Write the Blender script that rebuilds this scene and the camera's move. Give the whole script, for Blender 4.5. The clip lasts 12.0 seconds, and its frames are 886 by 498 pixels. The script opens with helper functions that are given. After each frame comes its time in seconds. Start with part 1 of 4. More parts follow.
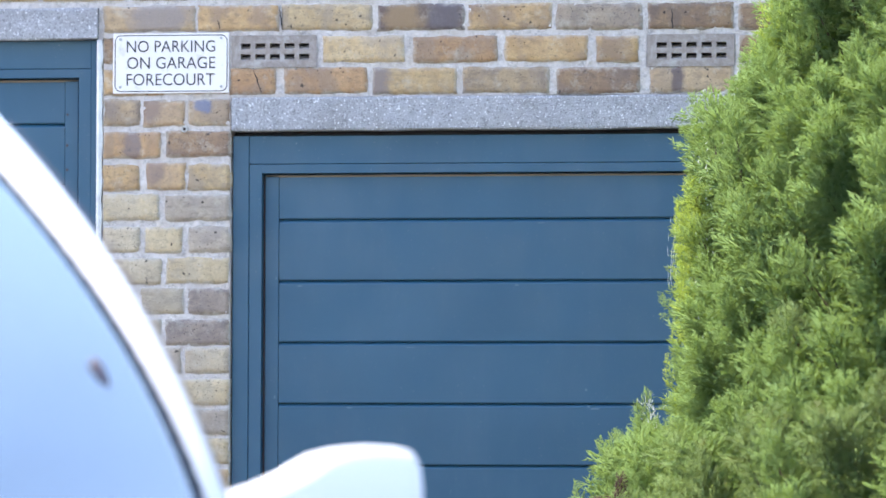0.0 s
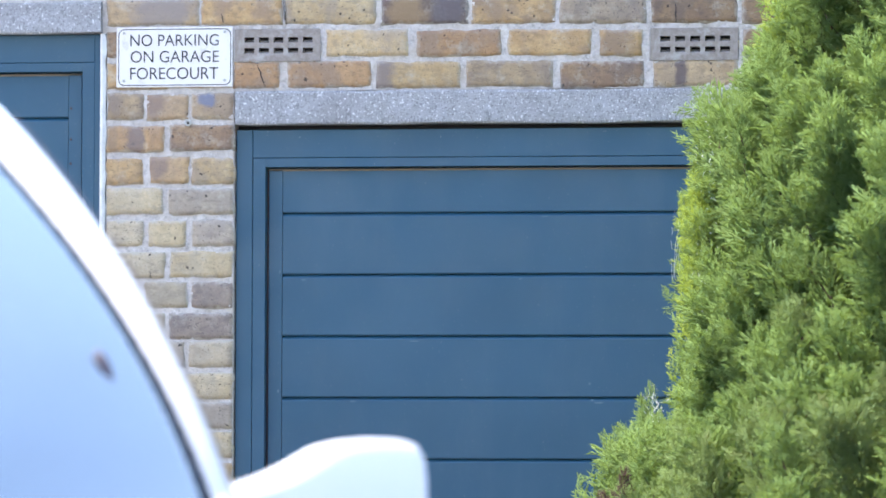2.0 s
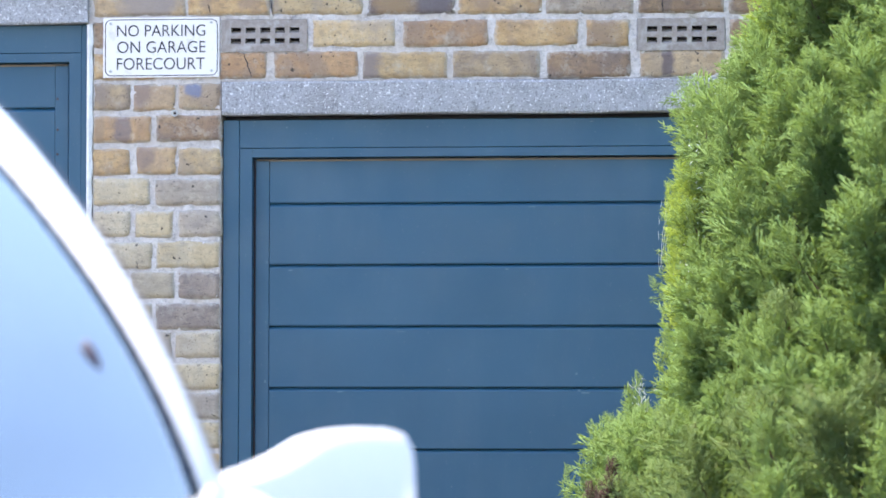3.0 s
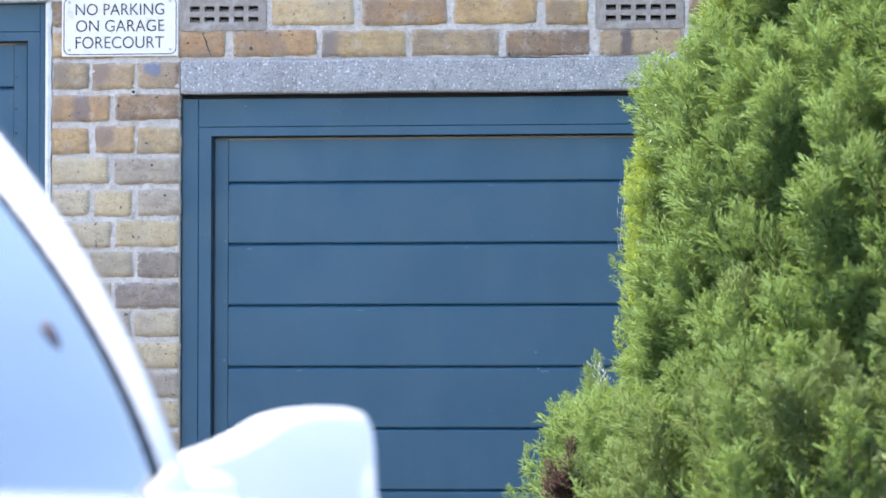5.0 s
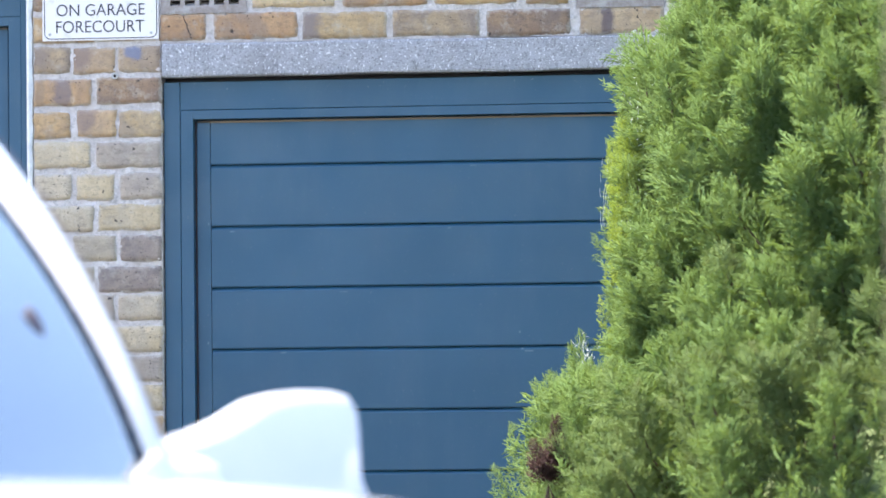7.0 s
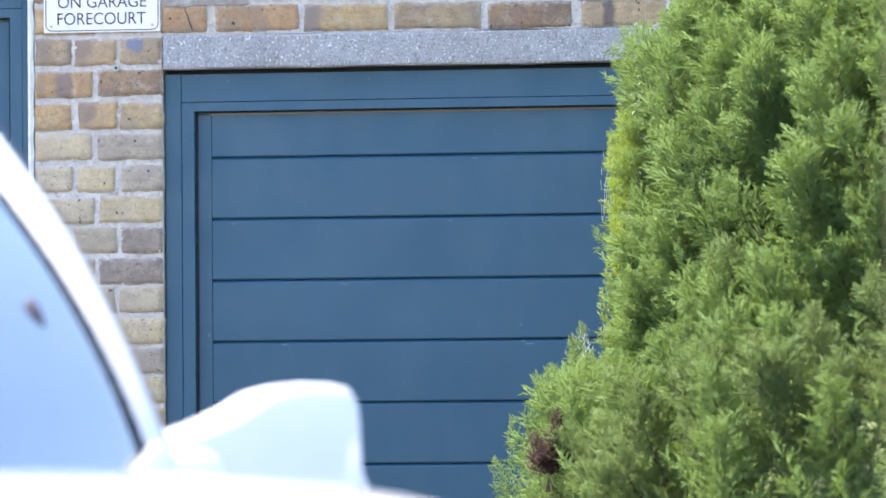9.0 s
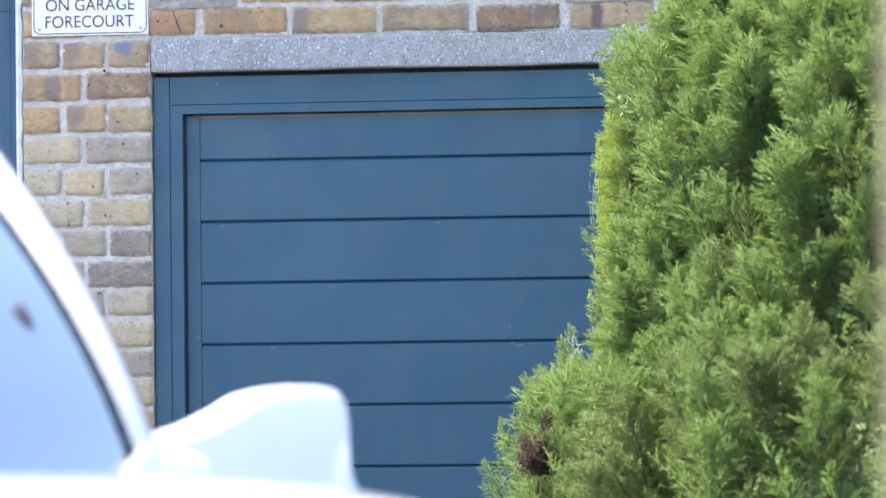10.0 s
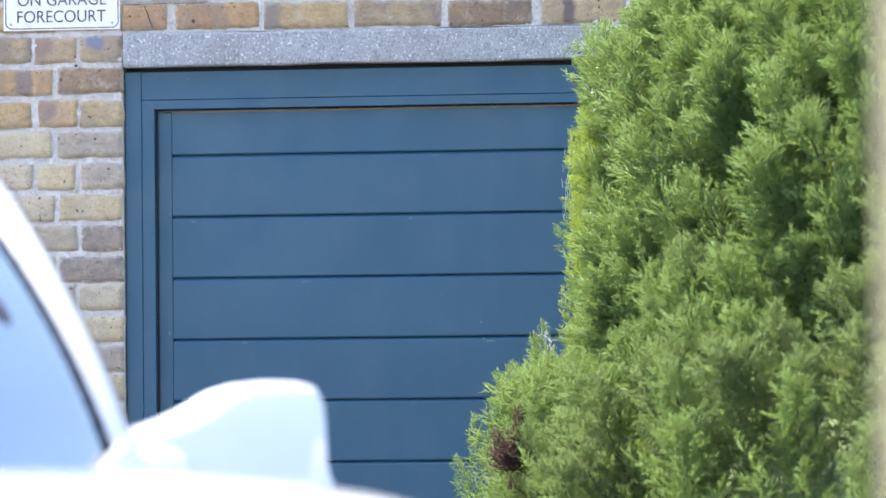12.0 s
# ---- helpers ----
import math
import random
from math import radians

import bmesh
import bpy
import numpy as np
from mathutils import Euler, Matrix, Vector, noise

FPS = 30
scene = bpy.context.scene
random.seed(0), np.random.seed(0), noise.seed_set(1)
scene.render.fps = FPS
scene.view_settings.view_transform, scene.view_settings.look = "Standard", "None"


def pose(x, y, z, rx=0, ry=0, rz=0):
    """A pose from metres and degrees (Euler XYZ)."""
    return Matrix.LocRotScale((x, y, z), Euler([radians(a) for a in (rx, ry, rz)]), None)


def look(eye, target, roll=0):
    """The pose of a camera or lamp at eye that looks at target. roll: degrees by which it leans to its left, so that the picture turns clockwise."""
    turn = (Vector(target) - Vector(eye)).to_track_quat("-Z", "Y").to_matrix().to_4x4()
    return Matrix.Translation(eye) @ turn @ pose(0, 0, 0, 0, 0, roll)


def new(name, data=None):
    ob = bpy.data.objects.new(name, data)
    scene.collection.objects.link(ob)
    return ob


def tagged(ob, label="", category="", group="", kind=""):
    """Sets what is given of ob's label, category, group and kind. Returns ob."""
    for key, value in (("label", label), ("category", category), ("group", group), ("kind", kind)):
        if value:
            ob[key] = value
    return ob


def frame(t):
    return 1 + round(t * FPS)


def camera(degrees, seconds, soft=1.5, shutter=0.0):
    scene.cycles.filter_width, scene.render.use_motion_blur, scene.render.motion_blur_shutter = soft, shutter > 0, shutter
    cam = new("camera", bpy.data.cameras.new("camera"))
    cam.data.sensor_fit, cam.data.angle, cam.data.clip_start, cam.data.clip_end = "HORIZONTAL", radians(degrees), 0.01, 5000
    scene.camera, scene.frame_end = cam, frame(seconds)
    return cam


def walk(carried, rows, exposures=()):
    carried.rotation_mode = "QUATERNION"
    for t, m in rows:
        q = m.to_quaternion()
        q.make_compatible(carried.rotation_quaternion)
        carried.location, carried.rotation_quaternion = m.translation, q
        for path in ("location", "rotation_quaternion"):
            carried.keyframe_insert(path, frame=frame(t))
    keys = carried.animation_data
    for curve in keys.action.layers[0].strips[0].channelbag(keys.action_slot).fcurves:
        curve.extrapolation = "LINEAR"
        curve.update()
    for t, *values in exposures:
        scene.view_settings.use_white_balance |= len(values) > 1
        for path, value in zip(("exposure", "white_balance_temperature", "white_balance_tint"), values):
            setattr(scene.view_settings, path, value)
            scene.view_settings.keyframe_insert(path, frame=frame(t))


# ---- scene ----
# camera: a long lens on a hand-held camera, nearly on one spot
cam = camera(8.7555, 12.0, soft=1.15)
cam.data.dof.use_dof = True
cam.data.dof.focus_distance = 13.0
cam.data.dof.aperture_fstop = 6.0
walk(cam, [
    (0, pose(2.6946, -13.8269, 1.1503, 92.6991, -0.2088, 8.9065)),
    (0.5, pose(2.6941, -13.8270, 1.1488, 92.7169, -0.1455, 8.9260)),
    (1, pose(2.6951, -13.8268, 1.1493, 92.7044, -0.2167, 8.9502)),
    (1.5, pose(2.6941, -13.8270, 1.1488, 92.6960, -0.1718, 8.9601)),
    (2, pose(2.6933, -13.8271, 1.1477, 92.6483, -0.2080, 8.9363)),
    (2.5, pose(2.6926, -13.8272, 1.1458, 92.6167, -0.1942, 8.8901)),
    (3, pose(2.6901, -13.8276, 1.1455, 92.5612, -0.1680, 8.7947)),
    (5, pose(2.6889, -13.8278, 1.1478, 92.3402, -0.0899, 8.3881)),
    (5.5, pose(2.6889, -13.8278, 1.1495, 92.2874, 0.0158, 8.3258)),
    (6, pose(2.6908, -13.8275, 1.1496, 92.2429, 0.1385, 8.2874)),
    (6.5, pose(2.6914, -13.8274, 1.1510, 92.1983, 0.2360, 8.2524)),
    (7, pose(2.6910, -13.8275, 1.1523, 92.1281, 0.5356, 8.2529)),
    (9, pose(2.6906, -13.8276, 1.1511, 92.0595, 0.4439, 8.2577)),
    (9.5, pose(2.6930, -13.8272, 1.1515, 92.0569, 0.5497, 8.2225)),
    (10, pose(2.6913, -13.8274, 1.1520, 92.0758, 0.5954, 8.1544)),
    (10.5, pose(2.6896, -13.8277, 1.1512, 92.0807, 0.5951, 8.0587)),
    (11, pose(2.6849, -13.8285, 1.1500, 92.0657, 0.4729, 7.9481)),
    (11.5, pose(2.6796, -13.8293, 1.1514, 92.0510, 0.4503, 7.8499)),
    (12, pose(2.6758, -13.8299, 1.1530, 92.0244, 0.5298, 7.8074)),
], [(0.0, 2.25, 6950, 14), (12.0, 2.25, 6950, 14)])

# ---- daylight: sun high, from over the garage roof and along the wall ----
SUN = Vector((-0.37, 0.13, 0.77)).normalized()
world = bpy.data.worlds.new("sky")
scene.world = world
world.use_nodes = True
wn = world.node_tree
sky = wn.nodes.new("ShaderNodeTexSky")
sky.sky_type = "NISHITA"
sky.sun_disc = False
sky.sun_elevation = math.asin(SUN.z)
sky.sun_rotation = math.atan2(SUN.x, SUN.y)
sky.air_density, sky.dust_density, sky.ozone_density = 1.0, 1.2, 1.0
wn.nodes["Background"].inputs["Strength"].default_value = 0.15
wn.links.new(sky.outputs[0], wn.nodes["Background"].inputs["Color"])
sun_data = bpy.data.lights.new("sun", "SUN")
sun_data.energy, sun_data.angle, sun_data.color = 4.0, radians(0.53), (1.0, 0.95, 0.86)
sun = new("sun", sun_data)
sun.matrix_world = look((0, 0, 30), Vector((0, 0, 30)) - SUN)


# ---- materials ----
def material(name, rough=0.7, metal=0.0, color=(0.5, 0.5, 0.5)):
    m = bpy.data.materials.new(name)
    m.use_nodes = True
    b = m.node_tree.nodes["Principled BSDF"]
    b.inputs["Roughness"].default_value = rough
    b.inputs["Metallic"].default_value = metal
    b.inputs["Base Color"].default_value = (*color, 1)
    return m, m.node_tree, b


def coords(nt, scale=(1, 1, 1), jitter=False):
    """Object coordinates, shifted by a random amount for each object."""
    tc = nt.nodes.new("ShaderNodeTexCoord")
    mp = nt.nodes.new("ShaderNodeMapping")
    mp.inputs["Scale"].default_value = scale
    nt.links.new(tc.outputs["Object"], mp.inputs["Vector"])
    if jitter:
        info = nt.nodes.new("ShaderNodeObjectInfo")
        mul = nt.nodes.new("ShaderNodeVectorMath")
        mul.operation = "MULTIPLY"
        comb = nt.nodes.new("ShaderNodeCombineXYZ")
        for k in range(3):
            nt.links.new(info.outputs["Random"], comb.inputs[k])
        mul.inputs[1].default_value = (37.0, 71.0, 53.0)
        nt.links.new(comb.outputs[0], mul.inputs[0])
        nt.links.new(mul.outputs[0], mp.inputs["Location"])
    return mp.outputs[0]


def grain(nt, vec, scale, detail=4.0, rough=0.6, lo=0.35, hi=0.65):
    """Noise stretched to run from 0 at lo to 1 at hi."""
    n = nt.nodes.new("ShaderNodeTexNoise")
    n.inputs["Scale"].default_value = scale
    n.inputs["Detail"].default_value = detail
    n.inputs["Roughness"].default_value = rough
    nt.links.new(vec, n.inputs["Vector"])
    r = nt.nodes.new("ShaderNodeMapRange")
    r.inputs["From Min"].default_value = lo
    r.inputs["From Max"].default_value = hi
    nt.links.new(n.outputs["Fac"], r.inputs["Value"])
    return r.outputs[0]


def blend(nt, fac, a, b):
    """Mix two colours, given as tuples or sockets."""
    n = nt.nodes.new("ShaderNodeMix")
    n.data_type = "RGBA"
    ins = [s for s in n.inputs if s.type == "RGBA"]
    facs = [s for s in n.inputs if s.type == "VALUE"]
    if isinstance(fac, float):
        facs[0].default_value = fac
    else:
        nt.links.new(fac, facs[0])
    for s, v in zip(ins, (a, b)):
        if isinstance(v, tuple):
            s.default_value = (*v, 1)
        else:
            nt.links.new(v, s)
    return [s for s in n.outputs if s.type == "RGBA"][0]


def scaled(nt, value, k):
    n = nt.nodes.new("ShaderNodeMath")
    n.operation = "MULTIPLY"
    n.inputs[1].default_value = k
    nt.links.new(value, n.inputs[0])
    return n.outputs[0]


def relief(nt, b, height, strength=0.4, distance=0.002):
    n = nt.nodes.new("ShaderNodeBump")
    n.inputs["Strength"].default_value = strength
    n.inputs["Distance"].default_value = distance
    nt.links.new(height, n.inputs["Height"])
    nt.links.new(n.outputs[0], b.inputs["Normal"])


def edge_smear(nt, v, width, ragged):
    """1 along the rim of a brick's face, fading inward raggedly: lime left by the pointing."""
    tc = nt.nodes.new("ShaderNodeTexCoord")
    sep = nt.nodes.new("ShaderNodeSeparateXYZ")
    nt.links.new(tc.outputs["Generated"], sep.inputs[0])

    def op(kind, a, c):
        n = nt.nodes.new("ShaderNodeMath")
        n.operation = kind
        for s, val in zip(n.inputs, (a, c)):
            if isinstance(val, float):
                s.default_value = val
            else:
                nt.links.new(val, s)
        return n.outputs[0]

    gx = op("MINIMUM", sep.outputs["X"], op("SUBTRACT", 1.0, sep.outputs["X"]))
    gz = op("MINIMUM", sep.outputs["Z"], op("SUBTRACT", 1.0, sep.outputs["Z"]))
    edge = op("MINIMUM", op("MULTIPLY", gx, 2.6), gz)
    edge = op("ADD", edge, op("MULTIPLY", op("SUBTRACT", grain(nt, v, 30, 6, 0.75, 0.25, 0.75), 0.5), ragged))
    r = nt.nodes.new("ShaderNodeMapRange")
    r.inputs["From Min"].default_value, r.inputs["From Max"].default_value = 0.0, width
    r.inputs["To Min"].default_value, r.inputs["To Max"].default_value = 1.0, 0.0
    nt.links.new(edge, r.inputs["Value"])
    return r.outputs[0]


def spot(nt, v, gx, gz, rx, rz):
    """1 inside a ragged oval on a brick's face, given in shares of its width and height."""
    tc = nt.nodes.new("ShaderNodeTexCoord")
    mp = nt.nodes.new("ShaderNodeMapping")
    mp.inputs["Location"].default_value = (-gx / rx, 0, -gz / rz)
    mp.inputs["Scale"].default_value = (1 / rx, 0, 1 / rz)
    nt.links.new(tc.outputs["Generated"], mp.inputs["Vector"])
    ln = nt.nodes.new("ShaderNodeVectorMath")
    ln.operation = "LENGTH"
    nt.links.new(mp.outputs[0], ln.inputs[0])
    add = nt.nodes.new("ShaderNodeMath")
    nt.links.new(ln.outputs["Value"], add.inputs[0])
    nt.links.new(grain(nt, v, 26, 5, 0.7, 0.2, 0.8), add.inputs[1])
    r = nt.nodes.new("ShaderNodeMapRange")
    r.inputs["From Min"].default_value, r.inputs["From Max"].default_value = 1.1, 1.6
    r.inputs["To Min"].default_value, r.inputs["To Max"].default_value = 1.0, 0.0
    nt.links.new(add.outputs[0], r.inputs["Value"])
    return r.outputs[0]


def brick_material(name, c1, c2, burnt, burn=0.7, spots=(), lime=0.6):
    """Stock brick: two clay tones, burnt patches, dark pits, smears of lime."""
    m, nt, b = material(name, 0.9)
    v = coords(nt, jitter=True)
    vs = coords(nt, (1.0, 1, 0.7), jitter=True)
    col = blend(nt, grain(nt, v, 16, 5, 0.65, 0.40, 0.60), tuple(x * k for x, k in zip(c1, (1.10, 1.03, 0.95))), tuple(x * k for x, k in zip(c2, (1.05, 0.97, 0.90))))
    col = blend(nt, scaled(nt, grain(nt, coords(nt, (1, 1, 2.4), jitter=True), 34, 6, 0.7, 0.52, 0.62), 0.5), col, tuple(0.62 * x for x in burnt))
    col = blend(nt, scaled(nt, grain(nt, vs, 14, 4, 0.55, 0.47, 0.60), burn), col, burnt)
    col = blend(nt, scaled(nt, grain(nt, v, 120, 6, 0.8, 0.38, 0.70), 0.55), col, tuple(0.55 * x for x in c1))
    col = blend(nt, scaled(nt, grain(nt, v, 22, 6, 0.75, 0.54, 0.74), 0.65), col, (0.50, 0.44, 0.36))
    col = blend(nt, scaled(nt, grain(nt, v, 210, 1, 0.4, 0.68, 0.74), 0.55), col, (0.06, 0.045, 0.04))
    pits = grain(nt, v, 80, 1, 0.4, 0.72, 0.77)
    col = blend(nt, scaled(nt, pits, 0.85), col, (0.035, 0.028, 0.028))
    for gx, gz, rx, rz, tint, k in spots:
        col = blend(nt, scaled(nt, spot(nt, v, gx, gz, rx, rz), k), col, tint)
    info = nt.nodes.new("ShaderNodeObjectInfo")
    hsv = nt.nodes.new("ShaderNodeHueSaturation")
    mr = nt.nodes.new("ShaderNodeMapRange")
    mr.inputs["To Min"].default_value, mr.inputs["To Max"].default_value = 0.97, 1.20
    nt.links.new(info.outputs["Random"], mr.inputs["Value"])
    hsv.inputs["Saturation"].default_value = 0.88
    nt.links.new(mr.outputs[0], hsv.inputs["Value"])
    nt.links.new(col, hsv.inputs["Color"])
    col = blend(nt, scaled(nt, edge_smear(nt, v, 0.11, 0.26), lime), hsv.outputs[0], (0.50, 0.46, 0.41))
    nt.links.new(col, b.inputs["Base Color"])
    relief(nt, b, grain(nt, v, 130, 6, 0.75, 0.2, 0.8), 0.6, 0.0025)
    return m


BRICK = {
    "ochre": brick_material("brick_ochre", (0.492, 0.325, 0.152), (0.412, 0.255, 0.106), (0.289, 0.190, 0.138)),
    "yellow": brick_material("brick_yellow", (0.556, 0.420, 0.239), (0.482, 0.340, 0.170), (0.353, 0.270, 0.207)),
    "orange": brick_material("brick_orange", (0.482, 0.285, 0.133), (0.417, 0.235, 0.110), (0.310, 0.210, 0.152)),
    "brown": brick_material("brick_brown", (0.310, 0.200, 0.115), (0.246, 0.155, 0.101), (0.177, 0.125, 0.110)),
    "purple": brick_material("brick_purple", (0.203, 0.140, 0.115), (0.155, 0.120, 0.124), (0.289, 0.175, 0.083)),
    "grey": brick_material("brick_grey", (0.374, 0.295, 0.221), (0.310, 0.240, 0.198), (0.235, 0.185, 0.161)),
    "tan": brick_material("brick_tan", (0.449, 0.325, 0.193), (0.364, 0.260, 0.156), (0.268, 0.200, 0.166), 0.85),
}
# low-contrast clay tones with veiling glare mixed into the colour
BRICK["pale"] = brick_material("brick_hazed", (0.50, 0.425, 0.315), (0.44, 0.365, 0.26), (0.36, 0.295, 0.235), 0.5, (), 0.8)
BRICK["hazed_yellow"] = brick_material("brick_hazed_yellow", (0.54, 0.44, 0.285), (0.47, 0.375, 0.23), (0.40, 0.33, 0.25), 0.5, (), 0.8)
BRICK["hazed_grey"] = brick_material("brick_hazed_grey", (0.44, 0.375, 0.305), (0.37, 0.315, 0.265), (0.30, 0.25, 0.22), 0.6, (), 0.8)
BRICK["mauve"] = brick_material("brick_mauve", (0.34, 0.275, 0.235), (0.29, 0.235, 0.215), (0.22, 0.18, 0.17), 0.6, (), 0.7)
CLAY = ((0.449, 0.325, 0.193), (0.385, 0.270, 0.152), (0.289, 0.210, 0.166))
BRICK["tan_blue"] = brick_material("brick_blue_smudge", *CLAY, 0.6, [(0.36, 0.74, 0.26, 0.30, (0.120, 0.165, 0.290), 0.75)])
BRICK["tan_stripe"] = brick_material("brick_dark_stripe", *CLAY, 0.4, [(0.33, 0.5, 0.075, 1.2, (0.118, 0.085, 0.092), 0.85)])
BRICK["grey_end"] = brick_material("brick_grey_end", (0.514, 0.360, 0.175), (0.449, 0.290, 0.120), (0.385, 0.270, 0.175), 0.4, [(0.02, 0.5, 0.22, 1.5, (0.246, 0.190, 0.175), 0.9)])
BRICK["cloudy"] = brick_material("brick_grey_cloud", *CLAY, 0.5, [(0.62, 0.5, 0.34, 0.9, (0.257, 0.210, 0.193), 0.8)])
BRICK["striped"] = brick_material("brick_burnt_bands", (0.460, 0.280, 0.120), (0.396, 0.230, 0.101), (0.289, 0.190, 0.138), 0.5, [(0.5, 0.4, 0.16, 0.9, (0.182, 0.135, 0.129), 0.8), (0.12, 0.5, 0.10, 1.2, (0.278, 0.180, 0.110), 0.7)])
BRICK["flashed"] = brick_material("brick_flashed", (0.182, 0.125, 0.106), (0.144, 0.110, 0.115), (0.214, 0.150, 0.101), 0.5, [(0.30, 0.45, 0.24, 0.8, (0.321, 0.200, 0.097), 0.8), (0.78, 0.5, 0.2, 1.2, (0.139, 0.115, 0.129), 0.8)])
BRICK["blotched"] = brick_material("brick_blotched", (0.482, 0.330, 0.175), (0.417, 0.265, 0.129), (0.310, 0.215, 0.156), 0.5, [(0.2, 0.65, 0.3, 0.6, (0.225, 0.155, 0.129), 0.75)])


MORTAR, nt, b = material("mortar", 0.95)
v = coords(nt)
col = blend(nt, grain(nt, v, 16, 5, 0.65), (0.54, 0.48, 0.455), (0.71, 0.65, 0.625))
col = blend(nt, scaled(nt, grain(nt, v, 55, 6, 0.8, 0.50, 0.68), 0.8), col, (0.27, 0.25, 0.24))
col = blend(nt, scaled(nt, grain(nt, v, 160, 4, 0.7, 0.55, 0.68), 0.6), col, (0.80, 0.79, 0.77))
col = blend(nt, scaled(nt, grain(nt, v, 5, 3, 0.6, 0.5, 0.7), 0.45), col, (0.52, 0.42, 0.32))
nt.links.new(col, b.inputs["Base Color"])
relief(nt, b, grain(nt, v, 60, 8, 0.75, 0.2, 0.8), 0.9, 0.004)

CONCRETE, nt, b = material("exposed_aggregate_concrete", 0.85)
v = coords(nt)
col = blend(nt, grain(nt, v, 30, 6, 0.7), (0.42, 0.42, 0.45), (0.54, 0.54, 0.575))
col = blend(nt, scaled(nt, grain(nt, v, 6, 4, 0.6, 0.5, 0.7), 0.5), col, (0.34, 0.325, 0.335))
col = blend(nt, scaled(nt, grain(nt, v, 200, 2, 0.6, 0.56, 0.66), 0.6), col, (0.17, 0.16, 0.165))
chips = grain(nt, v, 175, 2.0, 0.6, 0.61, 0.66)
col = blend(nt, scaled(nt, chips, 0.8), col, (0.80, 0.80, 0.82))
col = blend(nt, scaled(nt, grain(nt, v, 150, 1.0, 0.5, 0.66, 0.70), 0.95), col, (0.90, 0.90, 0.92))
col = blend(nt, scaled(nt, grain(nt, coords(nt, (1, 1, 0.45)), 120, 1.0, 0.5, 0.66, 0.71), 0.4), col, (0.16, 0.155, 0.165))
nt.links.new(col, b.inputs["Base Color"])
relief(nt, b, grain(nt, v, 170, 4, 0.75, 0.25, 0.75), 1.0, 0.004)

AIRBRICK, nt, b = material("air_brick_clay", 0.9)
v = coords(nt)
col = blend(nt, grain(nt, v, 60, 5, 0.7), (0.26, 0.215, 0.195), (0.37, 0.325, 0.30))
col = blend(nt, scaled(nt, grain(nt, v, 25, 5, 0.7, 0.5, 0.7), 0.6), col, (0.52, 0.50, 0.49))
nt.links.new(col, b.inputs["Base Color"])
relief(nt, b, grain(nt, v, 150, 5, 0.7, 0.2, 0.8), 0.5, 0.002)

# near-black colour painted in for the shade inside gaps, holes and cracks
DARK, nt, b = material("hollow_shade", 0.9, 0, (0.035, 0.032, 0.036))


def paint_material(name, c, rough=0.42, dirt=0.14):
    """Weathered gloss paint: slow shade changes, chalky film, specks."""
    m, nt, b = material(name, rough)
    v = coords(nt)
    vs = coords(nt, (1.0, 1.0, 0.25))
    col = blend(nt, grain(nt, v, 3.5, 3, 0.5, 0.3, 0.7), c, tuple(x * 1.16 for x in c))
    chalk = (c[0] * 0.6 + 0.10, c[1] * 0.6 + 0.11, c[2] * 0.6 + 0.12)
    col = blend(nt, scaled(nt, grain(nt, vs, 11, 5, 0.65, 0.48, 0.80), dirt), col, chalk)
    col = blend(nt, scaled(nt, grain(nt, v, 220, 2, 0.6, 0.70, 0.76), 0.5), col, (0.30, 0.32, 0.34))
    nt.links.new(col, b.inputs["Base Color"])
    r = nt.nodes.new("ShaderNodeMapRange")
    r.inputs["To Min"].default_value, r.inputs["To Max"].default_value = rough - 0.06, rough + 0.16
    nt.links.new(grain(nt, v, 9, 4, 0.6, 0.3, 0.7), r.inputs["Value"])
    nt.links.new(r.outputs[0], b.inputs["Roughness"])
    relief(nt, b, grain(nt, v, 45, 4, 0.6, 0.2, 0.8), 0.06, 0.002)
    return m


BLUE = paint_material("blue_door_paint", (0.0165, 0.078, 0.137))
RUST = paint_material("dusty_edge", (0.20, 0.155, 0.115), 0.8)
SCRAPE, nt, b = material("pale_scraped_paint", 0.7, 0, (0.10, 0.17, 0.22))
# dark brown for the painted shade in the door gaps, also for screw dots
SHADE_BROWN, nt, b = material("gap_shade_brown", 0.9, 0, (0.065, 0.045, 0.045))
SEALANT, nt, b = material("white_sealant", 0.6)
v = coords(nt)
nt.links.new(blend(nt, grain(nt, v, 25, 5, 0.7), (0.60, 0.60, 0.60), (0.80, 0.80, 0.80)), b.inputs["Base Color"])
relief(nt, b, grain(nt, v, 35, 4), 0.5, 0.004)

ENAMEL, nt, b = material("white_sign_enamel", 0.35)
v = coords(nt)
col = blend(nt, grain(nt, v, 10, 4, 0.6), (0.78, 0.73, 0.73), (0.82, 0.79, 0.78))
col = blend(nt, scaled(nt, grain(nt, v, 22, 6, 0.75, 0.56, 0.74), 0.6), col, (0.42, 0.37, 0.36))
nt.links.new(col, b.inputs["Base Color"])
INK, nt, b = material("faded_black_ink", 0.6)
v = coords(nt)
nt.links.new(blend(nt, grain(nt, v, 14, 4, 0.7, 0.45, 0.75), (0.030, 0.028, 0.036), (0.16, 0.14, 0.15)), b.inputs["Base Color"])
STEEL, nt, b = material("zinc_screw", 0.45, 0.9, (0.45, 0.45, 0.46))
PLASTIC_PLUG, nt, b = material("grey_plug_plastic", 0.6, 0, (0.50, 0.49, 0.47))

